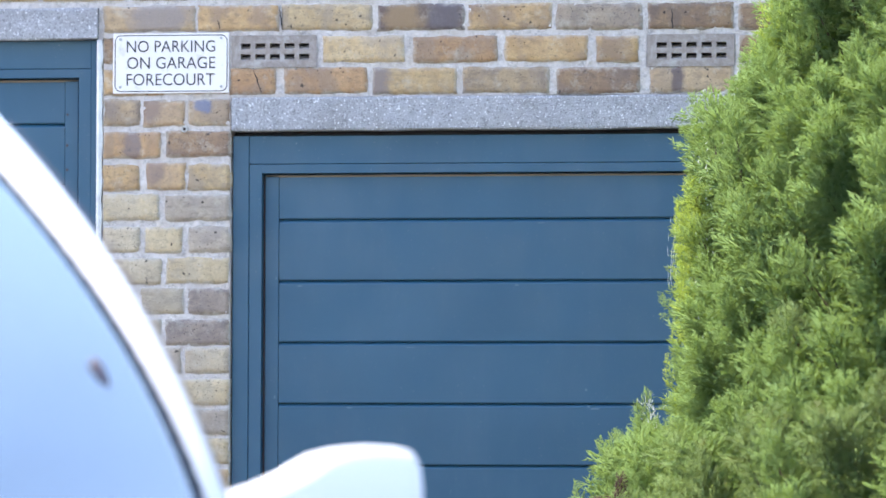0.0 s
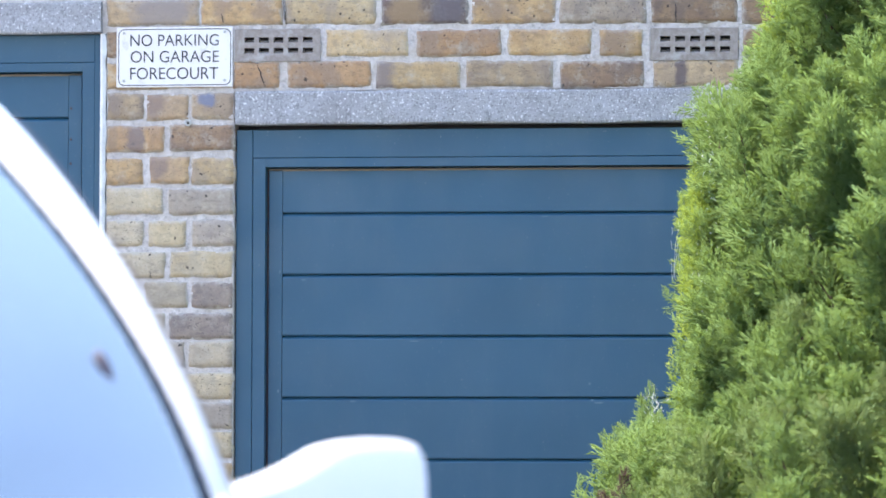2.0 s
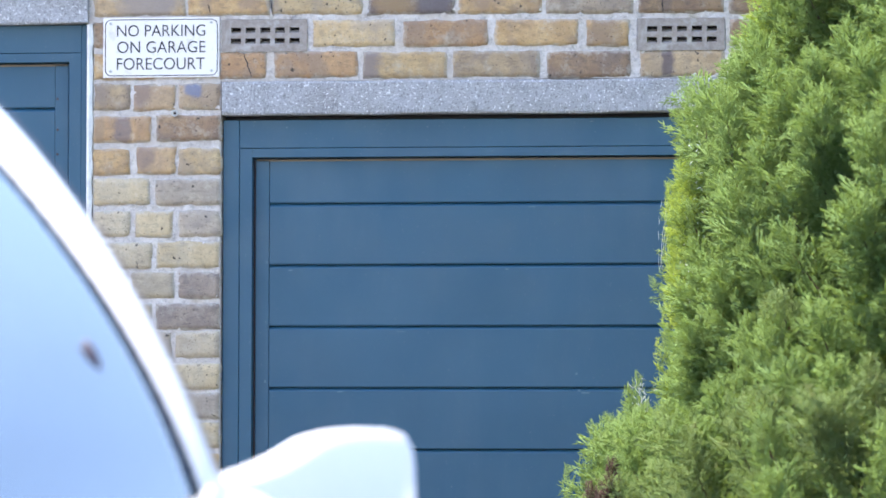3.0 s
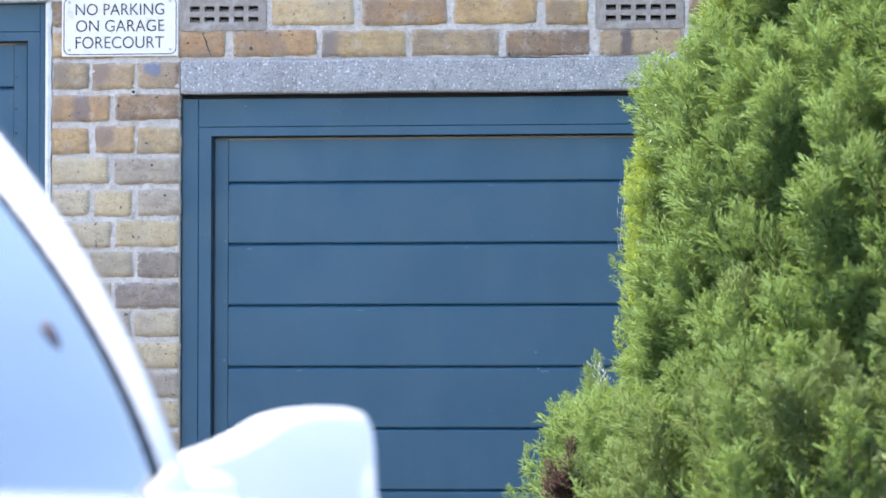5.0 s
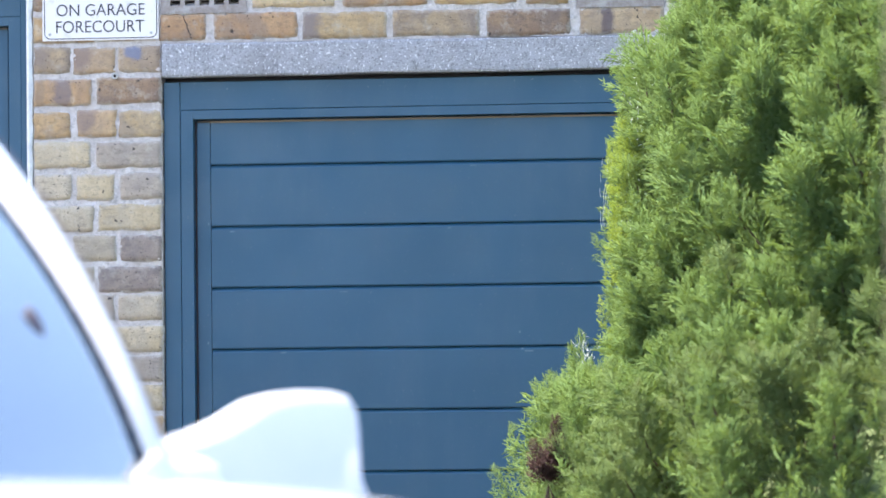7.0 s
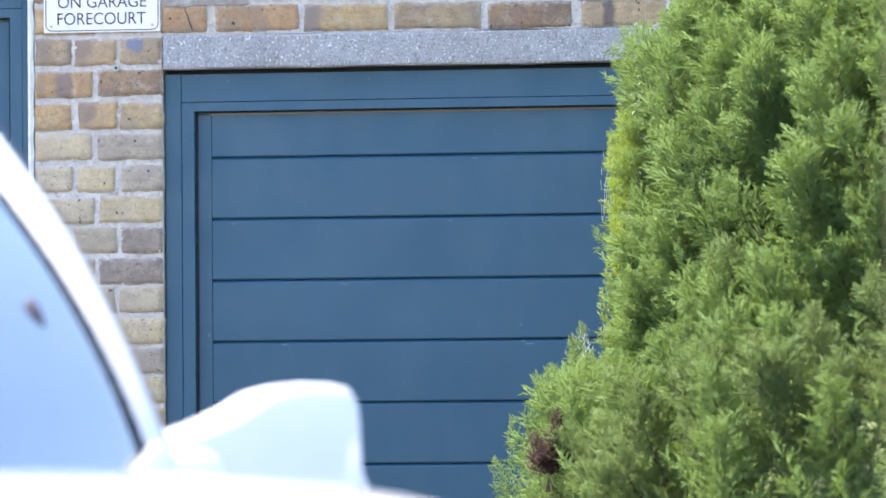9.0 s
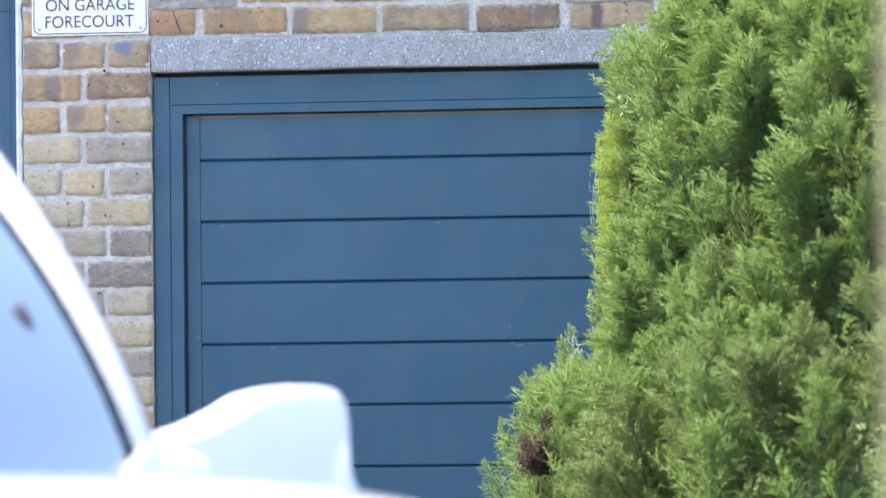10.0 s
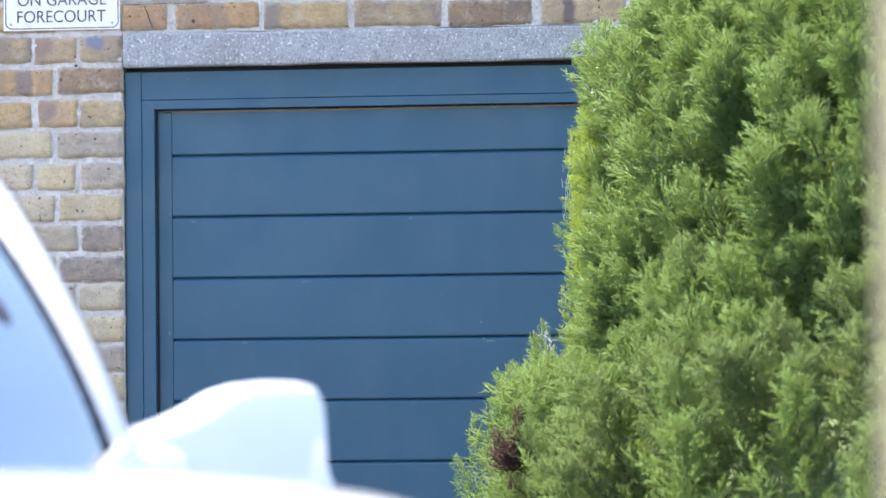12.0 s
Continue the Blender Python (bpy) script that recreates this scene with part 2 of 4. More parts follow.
ASPHALT, nt, b = material("asphalt", 0.92)
v = coords(nt)
col = blend(nt, grain(nt, v, 0.35, 5, 0.6), (0.050, 0.049, 0.048), (0.085, 0.083, 0.080))
col = blend(nt, grain(nt, v, 90, 3, 0.7, 0.45, 0.75), col, (0.13, 0.13, 0.125))
nt.links.new(col, b.inputs["Base Color"])
relief(nt, b, grain(nt, v, 120, 3, 0.7, 0.2, 0.8), 0.7, 0.005)
RENDER, nt, b = material("cream_render", 0.9)
v = coords(nt)
col = blend(nt, grain(nt, v, 6, 5, 0.6), (0.26, 0.235, 0.155), (0.31, 0.285, 0.20))
nt.links.new(blend(nt, scaled(nt, grain(nt, v, 30, 5, 0.7, 0.5, 0.7), 0.4), col, (0.22, 0.21, 0.15)), b.inputs["Base Color"])
relief(nt, b, grain(nt, v, 90, 5, 0.7, 0.2, 0.8), 0.6, 0.004)
FELT, nt, b = material("roofing_felt", 0.9)
nt.links.new(blend(nt, grain(nt, coords(nt), 4, 6), (0.07, 0.07, 0.075), (0.13, 0.13, 0.13)), b.inputs["Base Color"])


def leaf_material(name, dark, mid, light, glow, brown=0.15):
    """Scale-leaf foliage that lets some light through."""
    m = bpy.data.materials.new(name)
    m.use_nodes = True
    nt = m.node_tree
    b = nt.nodes["Principled BSDF"]
    b.inputs["Roughness"].default_value = 0.7
    b.inputs["IOR"].default_value = 1.25
    v = coords(nt)
    geo = nt.nodes.new("ShaderNodeNewGeometry")
    col = blend(nt, grain(nt, v, 5, 3, 0.6, 0.35, 0.65), dark, mid)
    isl = nt.nodes.new("ShaderNodeMapRange")
    isl.inputs["From Min"].default_value = 0.25
    nt.links.new(geo.outputs["Random Per Island"], isl.inputs["Value"])
    col = blend(nt, scaled(nt, isl.outputs[0], 0.45), col, light)
    col = blend(nt, scaled(nt, grain(nt, v, 24, 3, 0.6, 0.58, 0.70), brown), col, (0.12, 0.085, 0.045))
    nt.links.new(col, b.inputs["Base Color"])
    t = nt.nodes.new("ShaderNodeBsdfTranslucent")
    nt.links.new(blend(nt, 0.5, col, glow), t.inputs["Color"])
    mix = nt.nodes.new("ShaderNodeMixShader")
    mix.inputs[0].default_value = 0.62
    nt.links.new(b.outputs[0], mix.inputs[1])
    nt.links.new(t.outputs[0], mix.inputs[2])
    nt.links.new(mix.outputs[0], nt.nodes["Material Output"].inputs["Surface"])
    return m


LEAF = leaf_material("conifer_green", (0.081, 0.166, 0.078), (0.129, 0.230, 0.100), (0.187, 0.292, 0.137), (0.664, 0.720, 0.243))
OLDLEAF = leaf_material("conifer_olive", (0.097, 0.161, 0.083), (0.140, 0.223, 0.105), (0.192, 0.284, 0.143), (0.607, 0.660, 0.267), 0.5)
# yellower leaf tone: the glow of the backlit edge put into the colour
RIMLEAF = leaf_material("conifer_sunlit_rim", (0.125, 0.205, 0.055), (0.200, 0.285, 0.075), (0.31, 0.38, 0.11), (0.78, 0.84, 0.20), 0.0)
DEADLEAF = leaf_material("conifer_brown", (0.085, 0.055, 0.055), (0.12, 0.075, 0.07), (0.17, 0.11, 0.095), (0.16, 0.09, 0.08))
BARK, nt, b = material("bark", 0.9)
nt.links.new(blend(nt, grain(nt, coords(nt, (1, 1, 0.2)), 40, 5), (0.07, 0.045, 0.03), (0.13, 0.085, 0.055)), b.inputs["Base Color"])
INNER, nt, b = material("inner_twigs", 0.95)
nt.links.new(blend(nt, grain(nt, coords(nt), 60, 6, 0.7), (0.100, 0.150, 0.065), (0.160, 0.215, 0.095)), b.inputs["Base Color"])
WEB, nt, b = material("web_silk_and_glints", 0.35, 0, (0.75, 0.76, 0.78))

CARPAINT, nt, b = material("white_car_paint", 0.30)
v = coords(nt)
nt.links.new(blend(nt, grain(nt, v, 4, 4), (0.59, 0.60, 0.61), (0.63, 0.63, 0.63)), b.inputs["Base Color"])
b.inputs["Metallic"].default_value = 0.36
b.inputs["Coat Weight"].default_value, b.inputs["Coat Roughness"].default_value = 1.0, 0.04
GLASS, nt, b = material("sky_reflecting_glass", 0.03, 0.0, (0.05, 0.07, 0.09))
b.inputs["IOR"].default_value = 4.9
v = coords(nt)
nt.links.new(blend(nt, grain(nt, v, 7, 5, 0.6, 0.3, 0.75), (0.022, 0.060, 0.090), (0.036, 0.082, 0.120)), b.inputs["Base Color"])
RUBBER, nt, b = material("black_rubber", 0.7, 0, (0.055, 0.045, 0.065))
TRIM, nt, b = material("dark_plastic_trim", 0.55, 0, (0.035, 0.035, 0.04))
ALLOY, nt, b = material("wheel_alloy", 0.35, 0.9, (0.55, 0.56, 0.57))
LAMP, nt, b = material("clear_headlamp", 0.08, 0.5, (0.28, 0.29, 0.31))
REDLAMP, nt, b = material("red_lamp", 0.15, 0, (0.45, 0.02, 0.02))
PLATE, nt, b = material("plate_white", 0.4, 0, (0.75, 0.75, 0.72))


# ---- mesh helpers ----
def part(name, bm, mat, parent=None, label="", smooth=False):
    """Link a bmesh as one mesh object, under a parent where one is given."""
    me = bpy.data.meshes.new(name)
    bm.to_mesh(me)
    bm.free()
    me.materials.append(mat)
    if smooth:
        for p in me.polygons:
            p.use_smooth = True
    ob = new(name, me)
    if parent:
        ob.parent = parent
    if label:
        ob["label"] = label
    return ob


def thing(name, at, label, category, group="", kind=""):
    ob = new(name)
    ob.location = at
    return tagged(ob, label, category, group, kind)


def box(bm, x0, x1, y0, y1, z0, z1, bevel=0.0, seg=1):
    vs = [bm.verts.new((x, y, z)) for x in (x0, x1) for y in (y0, y1) for z in (z0, z1)]
    fs = [bm.faces.new([vs[i] for i in f]) for f in ((0, 1, 3, 2), (4, 6, 7, 5), (0, 4, 5, 1), (2, 3, 7, 6), (0, 2, 6, 4), (1, 5, 7, 3))]
    if bevel:
        es = list({e for f in fs for e in f.edges})
        bmesh.ops.bevel(bm, geom=es, offset=bevel, segments=seg, profile=0.6, affect="EDGES")
    return bm


def boxes(*specs, bevel=0.0, seg=1):
    bm = bmesh.new()
    for s in specs:
        box(bm, *s, bevel=bevel, seg=seg)
    return bm


def extrude_profile(points, x0, x1):
    """A closed (y, z) profile drawn out along x."""
    bm = bmesh.new()
    a = [bm.verts.new((x0, y, z)) for y, z in points]
    c = [bm.verts.new((x1, y, z)) for y, z in points]
    n = len(points)
    for i in range(n):
        bm.faces.new((a[i], a[(i + 1) % n], c[(i + 1) % n], c[i]))
    bm.faces.new(a[::-1])
    bm.faces.new(c)
    bmesh.ops.recalc_face_normals(bm, faces=bm.faces[:])
    return bm


def disc(bm, x, y, z, r, depth, n=16, axis="y"):
    """A short rounded cylinder along y (or x)."""
    m = Matrix.Translation((x, y, z)) @ (Matrix.Rotation(radians(90), 4, "X") if axis == "y" else Matrix.Rotation(radians(90), 4, "Y"))
    bmesh.ops.create_cone(bm, cap_ends=True, segments=n, radius1=r, radius2=r * 0.86, depth=depth, matrix=m)
    return bm


# ---- ground ----
bm = bmesh.new()
bmesh.ops.create_grid(bm, x_segments=8, y_segments=8, size=2500)
ground = tagged(part("ground", bm, ASPHALT), "grey asphalt forecourt and ground reaching the horizon", "ground", kind="structure")

# ---- garage block: walls, roof ----
OPEN_R, STEP = 2.29, 0.229       # width of a door opening; the neighbour stands three courses higher
LX1, LX0 = -0.330, -0.330 - OPEN_R
FACE = 0.0042                    # the mortar lies this far behind the bricks
X_W, X_E, TOP, BACK = -5.2, 5.4, 2.86, 5.4
wall_front = tagged(part("wall_front", boxes(
    (X_W, LX0, FACE, 0.22, 0, TOP),
    (LX1 + 0.012, 0.0, FACE, 0.22, 0, 2.182),
    (OPEN_R, X_E, FACE, 0.22, 0, 2.182),
    (LX1 + 0.012, X_E, FACE, 0.22, 2.182, 2.2545),
    (LX1, X_E, FACE, 0.22, 2.3265, 2.405),
    (LX1 + 0.012, 0.006, FACE, 0.22, 2.2545, 2.3265),
    (0.208, 1.0265, FACE, 0.22, 2.2545, 2.3265),
    (1.2285, X_E, FACE, 0.22, 2.2545, 2.3265),
    (LX0, X_E, FACE, 0.22, 2.405, TOP),
), MORTAR), "yellow stock brick garage wall with pale flush mortar", "wall", kind="structure")
tagged(part("wall_back", boxes((X_W, X_E, BACK, BACK + 0.2, 0, TOP)), MORTAR), "plain rear wall of the garage block", "wall", kind="structure")
tagged(part("wall_west", boxes((X_W, X_W + 0.2, 0.22, BACK, 0, TOP)), MORTAR), "plain side wall of the garage block", "wall", kind="structure")
tagged(part("wall_east", boxes((X_E - 0.2, X_E, 0.22, BACK, 0, TOP)), MORTAR), "plain side wall of the garage block", "wall", kind="structure")
tagged(part("roof", boxes((X_W - 0.03, X_E + 0.03, -0.03, BACK + 0.23, TOP, TOP + 0.12), bevel=0.01), FELT), "flat felt garage roof", "roof", kind="structure")
tagged(part("threshold", boxes((LX0 - 0.1, LX1 + 0.008, -0.35, 0.002, 0.0, STEP), bevel=0.01), CONCRETE), "concrete step before the higher garage", "step", kind="structure")


def lintel(name, x0, x1, z0, z1):
    """Cast concrete lintel with soft, slightly chipped edges."""
    bm = bmesh.new()
    n = 60
    prof = ((0.2, z0), (-0.008, z0), (-0.012, z0 + 0.004), (-0.012, z1 - 0.006), (-0.006, z1), (0.2, z1))
    rings = []
    for i in range(n + 1):
        x = x0 + (x1 - x0) * i / n
        ring = []
        for k, (y, z) in enumerate(prof):
            j = noise.noise(Vector((x * 9, k * 3.1, z0 * 5)))
            ring.append(bm.verts.new((x, y + 0.0015 * j * (0 < k < 5), z + 0.0022 * j * (k in (1, 2, 3, 4)))))
        rings.append(ring)
    for r, s in zip(rings, rings[1:]):
        for k in range(6):
            bm.faces.new((r[k], r[(k + 1) % 6], s[(k + 1) % 6], s[k]))
    bm.faces.new(rings[0])
    bm.faces.new(rings[-1][::-1])
    bmesh.ops.recalc_face_normals(bm, faces=bm.faces[:])
    return tagged(part(name, bm, CONCRETE), "grey exposed-aggregate concrete lintel over a garage door", "lintel", kind="structure")


lintel("lintel_1", 0.0045, OPEN_R + 0.11, 2.100, 2.181)
lintel("lintel_2", LX0 - 0.11, -0.331, 2.327, 2.404)
bm = bmesh.new()
rnd = random.Random(5)
prev = None
for i in range(60):
    z = STEP + (2.326 - STEP) * i / 59
    x = -0.3195 + rnd.uniform(-0.0025, 0.0025)
    cur = [bm.verts.new(p) for p in ((-0.334, -0.001, z), (-0.327, -0.004, z), (x, 0.001, z), (x, 0.03, z))]
    if prev:
        for k in range(3):
            bm.faces.new((prev[k], prev[k + 1], cur[k + 1], cur[k]))
    prev = cur
bmesh.ops.recalc_face_normals(bm, faces=bm.faces[:])
tagged(part("trim", bm, SEALANT), "rough white sealant strip between door frame and brick", "sealant", kind="structure")


# ---- garage doors ----
def garage_door(z_top, x_off, z_floor, cover=0.0):
    """Blue up-and-over door: outer frame, inner bead, hinged leaf of ship-lapped boards."""
    w = OPEN_R
    d = thing("garage_door", (x_off, 0, 0), "closed blue painted garage door with horizontal boards", "garage door", "row of garage doors")
    h = z_top - 0.0115
    for xa, xb in ((0.003, 0.043), (w - 0.043, w - 0.003 - cover)):
        part("jamb", boxes((xa, xb, 0.018, 0.12, z_floor, h), bevel=0.0012), BLUE, d)
    part("head", boxes((0.0434, w - 0.0434, 0.0195, 0.12, z_top - 0.080, h), bevel=0.0012), BLUE, d)
    # dark box that stands for the shadow under the lintel
    part("drip_shade", boxes((0.003, w - 0.003, 0.045, 0.12, h + 0.0005, z_top - 0.0005)), DARK, d)
    for xa, xb in ((0.0434, 0.0748), (w - 0.0748, w - 0.0434)):
        part("bead", boxes((xa, xb, 0.0205, 0.12, z_floor, z_top - 0.0804), bevel=0.0012), BLUE, d)
    part("bead", boxes((0.0714, w - 0.0714, 0.0210, 0.12, z_top - 0.103, z_top - 0.0804), bevel=0.0012), BLUE, d)
    leaf_top = z_top - 0.108
    part("backing", boxes((0.0715, w - 0.0715, 0.056, 0.09, z_floor + 0.01, z_top - 0.1035)), BLUE, d)
    for xa, xb in ((0.080, 0.1135), (w - 0.1135, w - 0.080)):
        part("stile", boxes((xa, xb, 0.040, 0.074, z_floor + 0.012, leaf_top), bevel=0.001), BLUE, d)
    part("dusty_ledge", boxes((0.082, w - 0.082, 0.0400, 0.060, leaf_top - 0.0035, leaf_top + 0.0012), bevel=0.0005), RUST, d, "brown dusty top edge")
    # dark strips added in the side gaps to stand for their shade
    for xa, xb in ((0.0750, 0.0798), (w - 0.0798, w - 0.0750)):
        part("gap_shade", boxes((xa, xb, 0.0455, 0.0555, z_floor + 0.012, leaf_top)), SHADE_BROWN, d, "dark brown strip painted as the shade in the gap")
    z = leaf_top
    zs = z_top - 0.213
    first = True
    while z > z_floor + 0.03:
        zb = max(zs, z_floor + 0.012)
        top = z if first else z - 0.0012
        cham = 0.001 if first else 0.0070
        prof = ((0.066, top), (0.0505 if not first else 0.042, top), (0.0425, top - cham), (0.0415, top - cham - 0.002), (0.0415, zb + 0.003), (0.0425, zb), (0.066, zb))
        part("board", extrude_profile(prof, 0.1145, w - 0.1145), BLUE, d)
        first = False
        z = zb
        zs = zb - 0.1497
    part("handle", boxes((w / 2 - 0.05, w / 2 + 0.05, 0.015, 0.041, z_floor + 0.82, z_floor + 0.85), bevel=0.006, seg=2), STEEL, d, "small steel turn handle")
    return d


near_door = garage_door(2.100, 0.0, 0.0)
# pale scrapes in the paint of the near door: x, z, width, height, depth
for x, z, w, h, y in ((0.892, 1.424, 0.020, 0.0035, 0.0412), (0.876, 1.430, 0.006, 0.005, 0.0412), (0.166, 1.723, 0.010, 0.003, 0.0412),
                      (0.290, 1.427, 0.014, 0.003, 0.0412), (0.870, 1.470, 0.005, 0.005, 0.0412), (0.700, 1.724, 0.008, 0.003, 0.0412), (0.105, 1.452, 0.004, 0.007, 0.0395), (0.108, 1.742, 0.003, 0.006, 0.0395),
                      (0.160, 2.070, 0.004, 0.004, 0.0190), (0.760, 1.875, 0.016, 0.002, 0.0412), (0.440, 1.573, 0.020, 0.002, 0.0412)):
    part("paint_scrape", boxes((x - w / 2, x + w / 2, y, y + 0.001, z - h / 2, z + h / 2), bevel=0.0003), SCRAPE, near_door)
left_door = garage_door(2.3375, LX0 + 0.0215, STEP, 0.0255)
for z in (2.146, 2.070, 2.010, 1.890, 1.770):
    part("screw", disc(bmesh.new(), OPEN_R - 0.1075, 0.0395, z, 0.0034, 0.002, 10), SHADE_BROWN, left_door)


# ---- sign ----
def rounded_outline(x0, x1, z0, z1, r, n=6):
    pts = []
    for cx, cz, a0 in ((x1 - r, z1 - r, 0), (x0 + r, z1 - r, 90), (x0 + r, z0 + r, 180), (x1 - r, z0 + r, 270)):
        for i in range(n + 1):
            a = radians(a0 + 90 * i / n)
            pts.append((cx + r * math.cos(a), cz + r * math.sin(a)))
    return pts


def lettering(word, x0, x1, z0, z1, y, parent):
    """A line of raised print, fitted to the given width and height."""
    cu = bpy.data.curves.new("lettering", "FONT")
    cu.body = word
    cu.extrude = 0.0004
    cu.offset = -0.004
    tmp = new("lettering_curve", cu)
    bpy.context.view_layer.update()
    me = bpy.data.meshes.new_from_object(tmp.evaluated_get(bpy.context.evaluated_depsgraph_get()))
    bpy.data.objects.remove(tmp)
    xs = [q.co.x for q in me.vertices]
    ys = [q.co.y for q in me.vertices]
    ax, bx, ay, by = min(xs), max(xs), min(ys), max(ys)
    for q in me.vertices:
        q.co = (x0 + (q.co.x - ax) / (bx - ax) * (x1 - x0), y - q.co.z, z0 + (q.co.y - ay) / (by - ay) * (z1 - z0))
    me.materials.clear()
    me.materials.append(INK)
    ob = new("lettering", me)
    ob.parent = parent
    return ob


sign = thing("sign", (-0.149, -0.001, 2.2675), "white enamel no-parking sign with black lettering, screwed to brick", "sign")
part("plate", boxes((-0.1440, 0.1450, -0.003, 0.0, -0.0745, 0.0725), bevel=0.0012), ENAMEL, sign)
bm = bmesh.new()
outer, inner = rounded_outline(-0.1395, 0.1415, -0.0705, 0.0685, 0.016), rounded_outline(-0.1373, 0.1393, -0.0683, 0.0663, 0.0140)
vo = [bm.verts.new((x, -0.0036, z)) for x, z in outer]
vi = [bm.verts.new((x, -0.0036, z)) for x, z in inner]
for i in range(len(vo)):
    j = (i + 1) % len(vo)
    bm.faces.new((vo[i], vo[j], vi[j], vi[i]))
bmesh.ops.recalc_face_normals(bm, faces=bm.faces[:])
part("border", bm, INK, sign, "thin black rounded border line")
lettering("NO PARKING", -0.1095, 0.1105, 0.0265, 0.0545, -0.0036, sign)
lettering("ON GARAGE", -0.1085, 0.1110, -0.0140, 0.0145, -0.0036, sign)
lettering("FORECOURT", -0.1095, 0.1095, -0.0550, -0.0260, -0.0036, sign)
for sx, sz in ((-0.1255, 0.0585), (0.1250, 0.0600), (-0.1255, -0.0585), (0.1260, -0.0585)):
    part("screw", disc(bmesh.new(), sx, -0.0045, sz, 0.0036, 0.003, 12), STEEL, sign)

plug = thing("wall_plug", (-0.1145, -0.002, 2.1055), "small grey plastic wall plug in a mortar joint", "wall plug")
bm = bmesh.new()
n = 16
ro = [bm.verts.new((0.0082 * math.cos(2 * math.pi * i / n), -0.003, 0.0082 * math.sin(2 * math.pi * i / n))) for i in range(n)]
ri = [bm.verts.new((0.0042 * math.cos(2 * math.pi * i / n), -0.003, 0.0042 * math.sin(2 * math.pi * i / n))) for i in range(n)]
rb = [bm.verts.new((0.0034 * math.cos(2 * math.pi * i / n), 0.010, 0.0034 * math.sin(2 * math.pi * i / n))) for i in range(n)]
rs = [bm.verts.new((0.0088 * math.cos(2 * math.pi * i / n), 0.010, 0.0088 * math.sin(2 * math.pi * i / n))) for i in range(n)]
for a, c in ((rs, ro), (ro, ri), (ri, rb)):
    for i in range(n):
        bm.faces.new((a[i], a[(i + 1) % n], c[(i + 1) % n], c[i]))
part("collar", bm, PLASTIC_PLUG, plug, smooth=True)
# dark disc painted as the shade down the bore
part("bore", disc(bmesh.new(), 0, 0.003, 0, 0.0034, 0.002, 12), DARK, plug)


# ---- air bricks ----
def air_brick(x0, z0, w=0.212, h=0.078):
    a = thing("air_brick", (x0, 0, z0), "pale clay air brick with ten square holes", "air brick", "air bricks over the door")
    hx, hz, px, pz = 0.0245, 0.0142, 0.0362, 0.0262
    ox, oz = 0.0235, 0.0185
    bm = bmesh.new()
    xs = [0.0, ox]
    for i in range(5):
        xs += [ox + i * px + hx, ox + (i + 1) * px] if i < 4 else [ox + i * px + hx, w]
    zs = [0.0, oz, oz + hz, oz + pz, oz + pz + hz, h]
    grid = [[bm.verts.new((x + 0.0007 * noise.noise(Vector((x * 90, z * 90, x0))), -0.001 + 0.0015 * noise.noise(Vector((x * 50, z * 70, 3 + x0))), z)) for z in zs] for x in xs]
    for i in range(len(xs) - 1):
        for k in range(len(zs) - 1):
            q = (grid[i][k], grid[i + 1][k], grid[i + 1][k + 1], grid[i][k + 1])
            if i % 2 == 1 and k % 2 == 1:
                back = [bm.verts.new((p.co.x, 0.024, p.co.z + (0.0100 if s < 2 else 0.0))) for s, p in enumerate(q)]
                for s in range(4):
                    bm.faces.new((q[s], back[s], back[(s + 1) % 4], q[(s + 1) % 4]))
            else:
                bm.faces.new(q)
    part("face", bm, AIRBRICK, a)
    # dark plate behind the holes, painted as their shade
    part("hole_shade", boxes((0.01, w - 0.01, 0.022, 0.027, 0.01, h - 0.01)), DARK, a)
    return a


air_brick(0.001, 2.2545)
air_brick(1.0215, 2.2485)

# ---- conifer ----
def spray_template(seed, sides=9, subs=4):
    """A flat fan of scale-leaf twigs along +z, one long; triangles as (n, 3, 3)."""
    r = random.Random(seed)
    tris = []

    def twig(p, d, length, width):
        d = d.normalized()
        a = d.cross(Vector((0.31, 0.83, 0.2))).normalized()
        c = d.cross(a)
        tip = p + d * length
        belly = p + d * length * 0.28
        ring = [belly + (a * math.cos(t) + c * math.sin(t)) * width for t in (0.3, 2.39, 4.49)]
        for i in range(3):
            tris.append((ring[i], ring[(i + 1) % 3], tip))

    bend = r.uniform(-0.10, 0.10)
    for i in range(sides):
        s = 0.08 + 0.86 * i / sides
        base = Vector((bend * s * s, 0.05 * math.sin(3 * s), s))
        side = 1 if i % 2 else -1
        ang = radians(r.uniform(24, 40))
        d = Vector((side * math.sin(ang), r.uniform(-0.28, 0.28), math.cos(ang)))
        ln = (0.46 * (1 - s) + 0.15) * r.uniform(0.8, 1.2)
        twig(base, d, ln, 0.026)
        for k in range(subs):
            q = base + d * ln * (0.18 + 0.62 / subs * k)
            turn = radians(r.uniform(16, 34)) * (1 if k % 2 else -1)
            e = Matrix.Rotation(turn, 3, "Y") @ d + Vector((0, r.uniform(-0.35, 0.35), 0))
            twig(q, e, ln * r.uniform(0.50, 0.80), 0.024)
    twig(Vector((0, 0, 0)), Vector((bend, 0, 1)), 0.55, 0.026)
    twig(Vector((bend * 0.2, 0.03, 0.5)), Vector((bend, 0, 1)), 0.55, 0.030)
    return np.array([[tuple(p) for p in t] for t in tris], dtype=np.float32)


